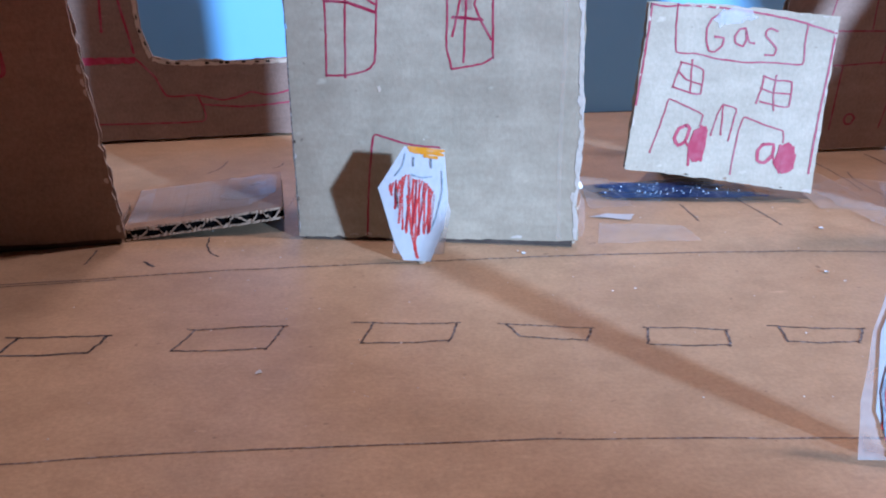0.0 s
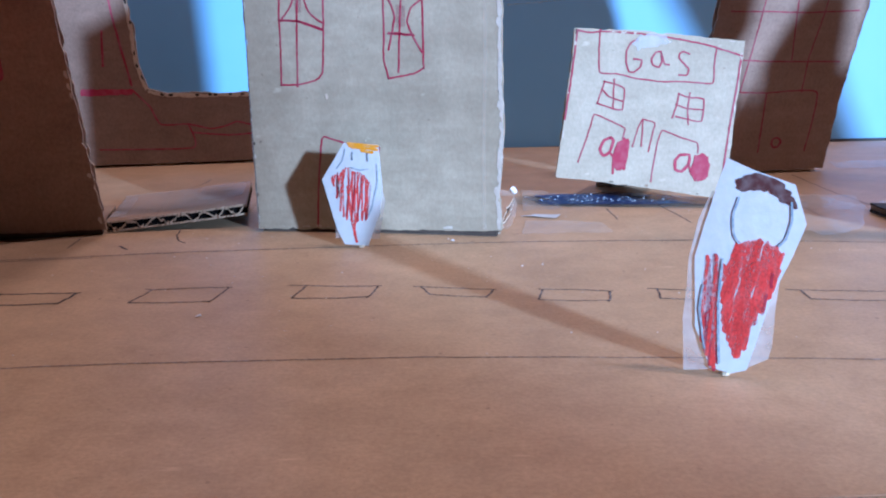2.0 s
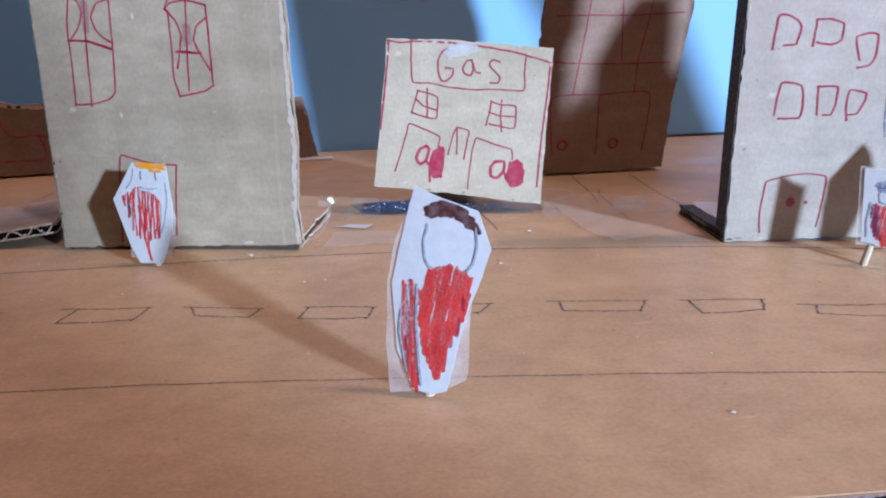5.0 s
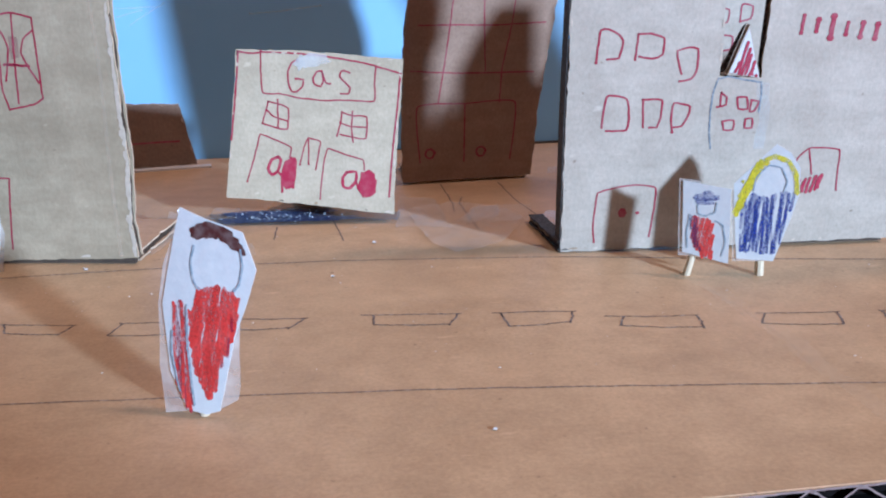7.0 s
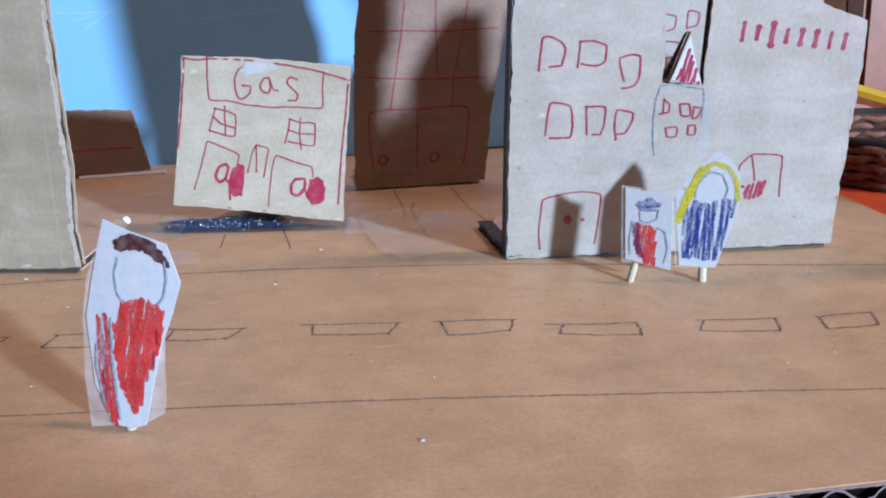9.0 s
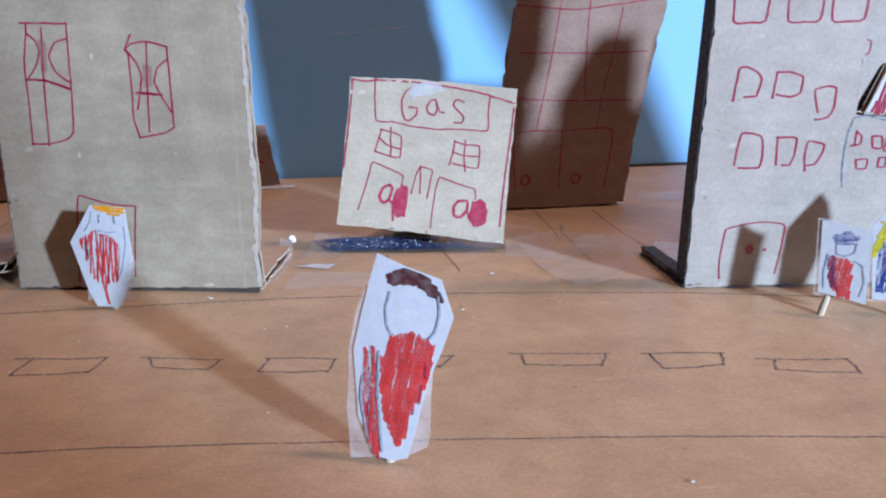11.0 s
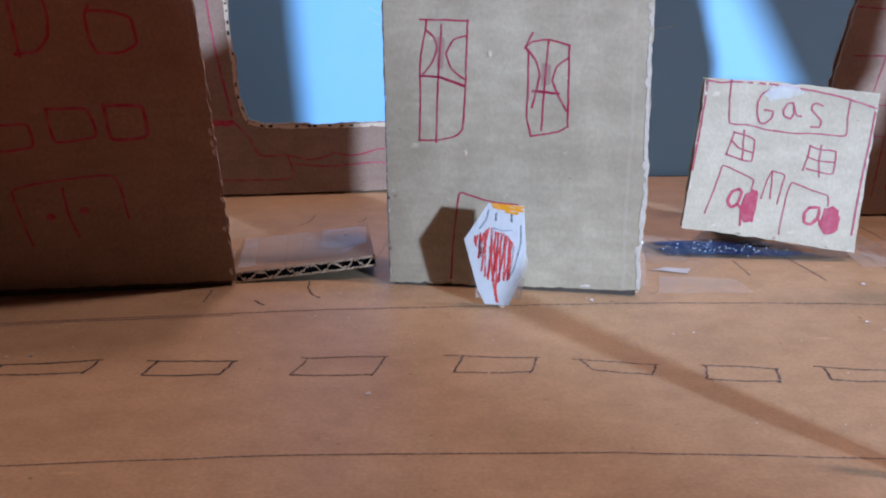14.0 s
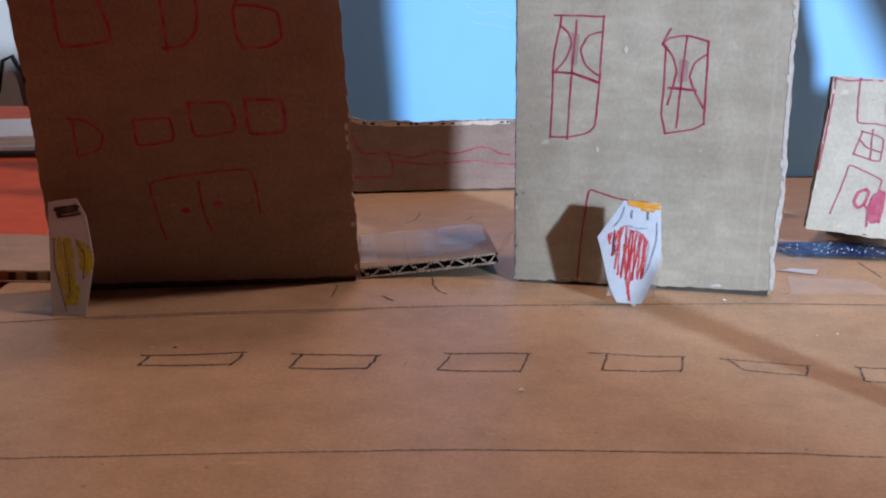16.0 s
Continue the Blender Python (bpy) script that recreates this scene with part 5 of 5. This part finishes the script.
cutout(stand(-17.6, 22.6, dz=0.06),
       [(-0.19, 3.37), (0.65, 3.49), (0.89, 2.97), (0.99, 1.67), (0.57, -0.02), (-0.47, -0.06)],
       [(CRAYON_YELLOW, 0.13, 0.09, 86, ((-0.13, 2.31), (0.4, 2.32), (0.42, 0.38), (-0.0, 0.31), (-0.09, 1.11))), (CRAYON_YELLOW, 0.12, 0.08, 80, ((0.55, 2.25), (0.78, 2.2), (0.95, 1.73), (0.78, 1.15), (0.6, 1.4))), (CRAYON_BLACK, 0.08, 0.055, 10, ((-0.02, 3.22), (0.69, 3.32), (0.72, 3.05), (-0.01, 2.92))),
        (PENCIL, 0.035, 0, 0, ((-0.12, 2.3), (-0.2, 1.6), (-0.1, 0.8), (0.0, 0.1))), (PENCIL, 0.035, 0, 0, ((0.5, 2.3), (0.72, 1.8), (0.62, 1.1))), (PENCIL, 0.035, 0, 0, ((0.15, 2.2), (0.2, 1.2), (0.16, 0.6)))],
       [((0.1, -0.06), (0.15, 2.0), 0.1)], "white paper cut-out with yellow and black crayon", seed=141)

# ---- tape, scraps and marks on the base board ----


def tape_patch(name, outline, mat, label, lift=0.02, curl=0.04, seed=1, category="sticky tape", group="tape on the base board"):
    """A strip of tape lying on the ground with slightly lifted, wrinkled edges."""
    rnd = random.Random(seed)
    pts = torn([tuple(p) for p in outline], 0.35, 0.05, seed)
    cx, cy = sum(p.x for p in pts) / len(pts), sum(p.y for p in pts) / len(pts)
    bm = bmesh.new()
    rings = []
    for k in (0.35, 0.75, 1.0):
        ring = []
        for p in pts:
            x, y = cx + (p.x - cx) * k, cy + (p.y - cy) * k
            ring.append(bm.verts.new(Vector((x, y, ground_z(x, y) + lift + rnd.uniform(0, curl) * k)) * CM))
        rings.append(ring)
    mid = bm.verts.new(Vector((cx, cy, ground_z(cx, cy) + lift)) * CM)
    n = len(pts)
    for i in range(n):
        j = (i + 1) % n
        bm.faces.new((mid, rings[0][i], rings[0][j]))
        for a, b in zip(rings, rings[1:]):
            bm.faces.new((a[i], b[i], b[j], a[j]))
    bm.normal_update()
    return tagged(link_mesh(name, bm, mat, smooth=True), label, category, group)


tape_patch("tape_strip", ((3.9, 25.7), (6.9, 25.9), (6.6, 27.2), (4.2, 27.4)), TAPE, "clear tape strip lying on the cardboard street", seed=201)
tape_patch("tape_strip", ((13.6, 29.4), (16.2, 29.2), (16.6, 31.6), (14.6, 32.0)), TAPE, "clear tape strip lying on the cardboard street", seed=203)
tape_patch("tape_strip", ((18.2, 37.4), (21.5, 37.6), (21.5, 39.4), (18.4, 39.0)), TAPE, "clear tape strip lying on the cardboard street", seed=204)
tape_patch("tape_strip", ((11.4, 29.0), (13.4, 28.6), (13.0, 33.4), (11.6, 34.0)), TAPE, "clear tape strip beside the petrol station", seed=205)
tape_patch("tape_strip", ((4.2, 29.0), (5.6, 29.4), (5.4, 33.0), (4.4, 33.4)), TAPE, "clear tape strip beside the petrol station", seed=206)
tape_patch("tape_strip", ((11.9, 31.6), (12.1, 29.2), (12.6, 26.4), (13.3, 25.5), (14.2, 25.7), (15.0, 26.6), (16.1, 29.3), (15.6, 31.4), (13.8, 32.6)), TAPE, "round loose piece of clear tape on the street", seed=208, curl=0.10)
tape_patch("tape_strip", ((16.1, 29.0), (17.2, 30.4), (18.6, 29.8), (17.9, 27.8), (16.6, 27.2)), TAPE_CLOUDY, "crumpled clear tape beside the broad house", seed=209, curl=0.16)
tape_patch("tape_strip", ((13.9, 28.9), (14.2, 31.2), (15.4, 32.0), (15.2, 30.0)), TAPE_CLOUDY, "cloudy crumpled tape on the street", seed=210, curl=0.08)
tape_patch("paper_scrap", ((4.0, 28.1), (4.6, 28.5), (5.5, 28.3), (5.2, 27.7)), PAPER, "small torn scrap of white paper", seed=207, category="paper scrap", group="scraps")
for k, (x, y) in enumerate(((12.4, 27.6), (10.6, 26.9), (20.6, 21.2), (9.4, 23.4), (-4.4, 18.1), (13.1, 12.9), (-13.6, 20.3), (-14.2, 20.2), (1.7, 25.0))):
    tape_patch("paper_crumb", ((x, y), (x + 0.12, y + 0.02), (x + 0.1, y + 0.12), (x + 0.01, y + 0.1)), PAPER, "tiny white paper crumb", lift=0.02, seed=220 + k, category="paper crumb", group="crumbs")

bm = bmesh.new()
rnd = random.Random(77)
for k in range(170):
    x, y = rnd.uniform(-15, 27), rnd.uniform(15.5, 30)
    r, a0 = rnd.choice((0.012, 0.016, 0.02, 0.03)), rnd.uniform(0, 6.28)
    ring = [bm.verts.new(Vector((x + r * rnd.uniform(0.7, 1.5) * math.cos(a0 + a), y + r * rnd.uniform(0.7, 1.5) * math.sin(a0 + a), ground_z(x, y) + 0.006)) * CM) for a in (0, 1.3, 2.6, 3.8, 5.1)]
    tip = bm.verts.new(Vector((x, y, ground_z(x, y) + 0.006 + r * 0.8)) * CM)
    for i in range(5):
        bm.faces.new((ring[i], ring[(i + 1) % 5], tip))
tagged(link_mesh("paper_dust", bm, PAPER_DUST), "tiny pale paper flecks scattered over the street", "paper dust", kind="stuff")

# blue glitter scribbled on the ground under the petrol station, on a strip of grey tape
tape_patch("tape_strip", ((4.3, 32.2), (5.0, 30.2), (8.2, 29.9), (11.5, 30.2), (11.6, 31.4), (8.0, 33.0)), TAPE_GREY, "dull grey tape strip under the petrol station", lift=0.008, curl=0.01, seed=211)
bm = bmesh.new()
rnd = random.Random(9)
for k in range(30):
    y = 30.45 + k * 0.062
    x0, x1 = 5.1 + rnd.uniform(-0.3, 0.5), 10.2 + rnd.uniform(-1.6, 0.3) - 0.05 * k
    pen(bm, 0.12, (x0, y + rnd.uniform(0, 0.2)), (x0 * 0.6 + x1 * 0.4, y + rnd.uniform(-0.15, 0.1)), (x1, y + 0.05 + rnd.uniform(-0.1, 0.1)), lift=0.03 + 0.001 * k, height=ground_z)
part("blue_scribble", bm, BLUE_GLITTER, base, "dark blue glitter scribble")
bm = bmesh.new()
for k in range(60):
    x, y = rnd.gauss(7.0, 1.4), rnd.gauss(31.1, 0.5)
    if 4.8 < x < 10.4 and 30.0 < y < 32.6:
        r, a0 = rnd.uniform(0.012, 0.035), rnd.uniform(0, 6.28)
        ring = [bm.verts.new(Vector((x + r * math.cos(a0 + a), y + r * math.sin(a0 + a), ground_z(x, y) + 0.07 + rnd.uniform(0, 0.04))) * CM) for a in (0, 1.6, 3.1, 4.7)]
        tip = bm.verts.new(Vector((x, y, ground_z(x, y) + 0.14)) * CM)
        for i in range(4):
            bm.faces.new((ring[i], ring[(i + 1) % 4], tip))
tagged(part("glitter_flake", bm, GLITTER, base, "pale blue glitter flakes"), kind="stuff")


def curled_tape(points, width, label, seed):
    """A strip of clear tape that stands off the board in a loop."""
    bm = bmesh.new()
    rows = []
    for p in points:
        a = Vector(p)
        rows.append((bm.verts.new(a * CM), bm.verts.new((a + Vector(width)) * CM)))
    for a, b in zip(rows, rows[1:]):
        bm.faces.new((a[0], b[0], b[1], a[1]))
    return tagged(link_mesh("tape_curl", bm, TAPE, smooth=True), label, "sticky tape", "tape on the base board")


curled_tape(((3.5, 26.1, 0.20), (3.7, 26.9, 0.16), (3.85, 27.8, 0.25), (3.95, 28.7, 0.5), (3.89, 29.35, 0.74)), (-0.5, 0.35, 0.05), "curled clear tape at the foot of the tall house", 1)
bm = bmesh.new()
bmesh.ops.create_icosphere(bm, subdivisions=2, radius=0.13 * CM)
for v in bm.verts:
    v.co *= 1 + 0.5 * noise.noise(v.co * 900)
knot = link_mesh("tape_knot", bm, WHITE_TAPE)
knot.matrix_world = place(3.87, 29.44, 0.80)
tagged(knot, "tiny crumpled white end of the curled tape", "sticky tape", "tape on the base board")
curled_tape(((-5.3, 27.6, 0.25), (-5.1, 27.9, 0.6), (-4.75, 28.1, 0.95)), (0.1, 1.6, 0.1), "curled clear tape beside the fluted flap", 2)

# tape over the fluted flap
for outline, mat, z in ((((0.1, 0.4), (3.6, 0.5), (4.4, 1.6), (4.3, 4.0), (0.1, 4.1)), TAPE, 0.395), (((2.7, 1.7), (3.3, 1.2), (4.4, 1.5), (4.5, 3.6), (3.0, 3.9)), TAPE_CLOUDY, 0.42), (((0.1, 0.2), (0.65, 0.2), (0.6, 4.0), (0.1, 4.0)), TAPE_CLOUDY, 0.44)):
    bm = bmesh.new()
    pts = torn(list(outline), 0.4, 0.05, 301 + int(z * 100))
    f = bm.faces.new([bm.verts.new(Vector((p.x, p.y, z + random.Random(int(p.x * 99)).uniform(0, 0.03))) * CM) for p in pts])
    bmesh.ops.triangulate(bm, faces=[f])
    strip = link_mesh("tape_strip", bm, mat)
    strip.matrix_world = open_flap.matrix_world.copy()
    tagged(strip, "clear packing tape holding down the fluted flap", "sticky tape", "tape on the base board")

# ---- beyond the board: right end of the table ----
basket = thing("wicker_basket", place(36.7, 38.1, TABLE_Z), "round dark brown woven basket with a black rim", "basket")
bm = bmesh.new()
rings = [[bm.verts.new(Vector((r * math.cos(2 * math.pi * k / 48), r * math.sin(2 * math.pi * k / 48), z)) * CM) for k in range(48)] for r, z in ((4.72, 0.02), (5.03, 1.95), (4.87, 1.95), (4.55, 0.25))]
for a, b in zip(rings, rings[1:]):
    for k in range(48):
        bm.faces.new((a[k], a[(k + 1) % 48], b[(k + 1) % 48], b[k]))
bm.faces.new(rings[0])
bm.faces.new(rings[-1])
part("lining", bm, BASKET_LINING, basket, smooth=True)


def tube(bm, pts, r, seg=8, mat=0):
    rings = []
    for i, p in enumerate(pts):
        d = (pts[min(i + 1, len(pts) - 1)] - pts[max(i - 1, 0)]).normalized()
        q = d.to_track_quat("Z", "Y")
        rings.append([bm.verts.new((p + q @ Vector((r * math.cos(2 * math.pi * k / seg), r * math.sin(2 * math.pi * k / seg), 0))) * CM) for k in range(seg)])
    for a, b in zip(rings, rings[1:]):
        for k in range(seg):
            bm.faces.new((a[k], a[(k + 1) % seg], b[(k + 1) % seg], b[k])).material_index = mat
    for end in (rings[0], rings[-1]):
        bm.faces.new(end).material_index = mat


for row in range(5):
    bm = bmesh.new()
    z = 0.2 + 0.38 * row
    pts = []
    for k in range(177):
        a = 2 * math.pi * k / 176
        r = 4.86 + 0.16 * z + 0.14 * math.cos(22 * a + math.pi * (row % 2))
        pts.append(Vector((r * math.cos(a), r * math.sin(a), z + 0.05 * math.cos(22 * a))))
    tube(bm, pts, 0.19, 6)
    part("woven_strand", bm, WICKER, basket, "thick woven strand round the basket", smooth=True)
for k in range(44):
    a = 2 * math.pi * (k + 0.5) / 44
    bm = bmesh.new()
    tube(bm, [Vector(((4.86 + 0.16 * z) * math.cos(a), (4.86 + 0.16 * z) * math.sin(a), z)) for z in (0.05, 1.0, 1.95)], 0.13, 6)
    part("upright_stake", bm, WICKER, basket, smooth=True)
bm = bmesh.new()
tube(bm, [Vector((5.12 * math.cos(a), 5.12 * math.sin(a), 2.0)) for a in [2 * math.pi * k / 48 for k in range(49)]], 0.2)
part("rim", bm, BASKET_DARK, basket, "black rim", smooth=True)
for row in range(4):
    bm = bmesh.new()
    z = 0.55 + 0.38 * row
    pts = []
    for k in range(133):
        a = 2 * math.pi * k / 132
        r = 4.60 + 0.16 * z - 0.12 * math.cos(22 * a + math.pi * (row % 2))
        pts.append(Vector((r * math.cos(a), r * math.sin(a), z + 0.05 * math.cos(22 * a))))
    tube(bm, pts, 0.17, 6)
    part("woven_strand", bm, WICKER, basket, "thick woven strand round the basket", smooth=True)
bm = bmesh.new()
bmesh.ops.create_uvsphere(bm, u_segments=40, v_segments=20, radius=1.0, matrix=Matrix.Diagonal((5.2 * CM, 1.3 * CM, 2.6 * CM, 1)))
for v in bm.verts:
    v.co.z = max(0.0, v.co.z + 0.45 * CM * noise.noise(v.co * 55))
    v.co.y += 0.3 * CM * noise.noise(v.co * 90)
cloth = link_mesh("cloth", bm, PINK_CLOTH, smooth=True)
cloth.matrix_world = place(40.3, 47.0, TABLE_Z)
tagged(cloth, "crumpled dusty pink cloth heaped behind the basket", "cloth")
bm = bmesh.new()
tube(bm, [Vector((37.6, 45.4, 2.60)), Vector((38.0, 45.4, 2.48)), Vector((42.6, 45.4, 1.08))], 0.34, 6)
tagged(link_mesh("pencil", bm, YELLOW_PAINT), "yellow pencil lying across the crumpled pink cloth", "pencil")
bm = bmesh.new()
soft_box(bm, 41.9, 43.75, 52, 54.5, TABLE_Z, 70, 0.3)
tagged(link_mesh("wooden_post", bm, BROWN_WOOD), "upright red-brown wooden post standing behind the basket", "post")

# ---- beyond the board: left end of the table ----
papers = thing("magazine_stack", place(-38, 55, TABLE_Z, 12), "low stack of pale magazines with a dark cover beneath", "magazines")
for k, (mat, z0, z1) in enumerate(((BASKET_DARK, 0.0, 0.3), (PAPER, 0.31, 0.62), (WALL_PAINT, 0.63, 0.85), (PAPER, 0.86, 1.1))):
    bm = bmesh.new()
    soft_box(bm, -8 - 0.5 * k, 9 + 0.3 * k, -4.5 + 0.3 * k, 6 - 0.4 * k, z0, z1, 0.05)
    part("magazine", bm, mat, papers).rotation_euler = (0, 0, radians(3 * k - 4))
bm = bmesh.new()
tube(bm, [Vector((-62, 99.9, -2)), Vector((-61, 99.8, 1.5)), Vector((-59.8, 99.7, 2.0)), Vector((-58.8, 99.7, 0.0)), Vector((-58.3, 99.7, -4)), Vector((-58.6, 99.8, -9)), Vector((-58.4, 99.9, -40)), Vector((-58.4, 99.9, -74.8))], 0.22)
tagged(link_mesh("cable", bm, BASKET_DARK, smooth=True), "thin dark cable hanging against the off-white wall", "cable")
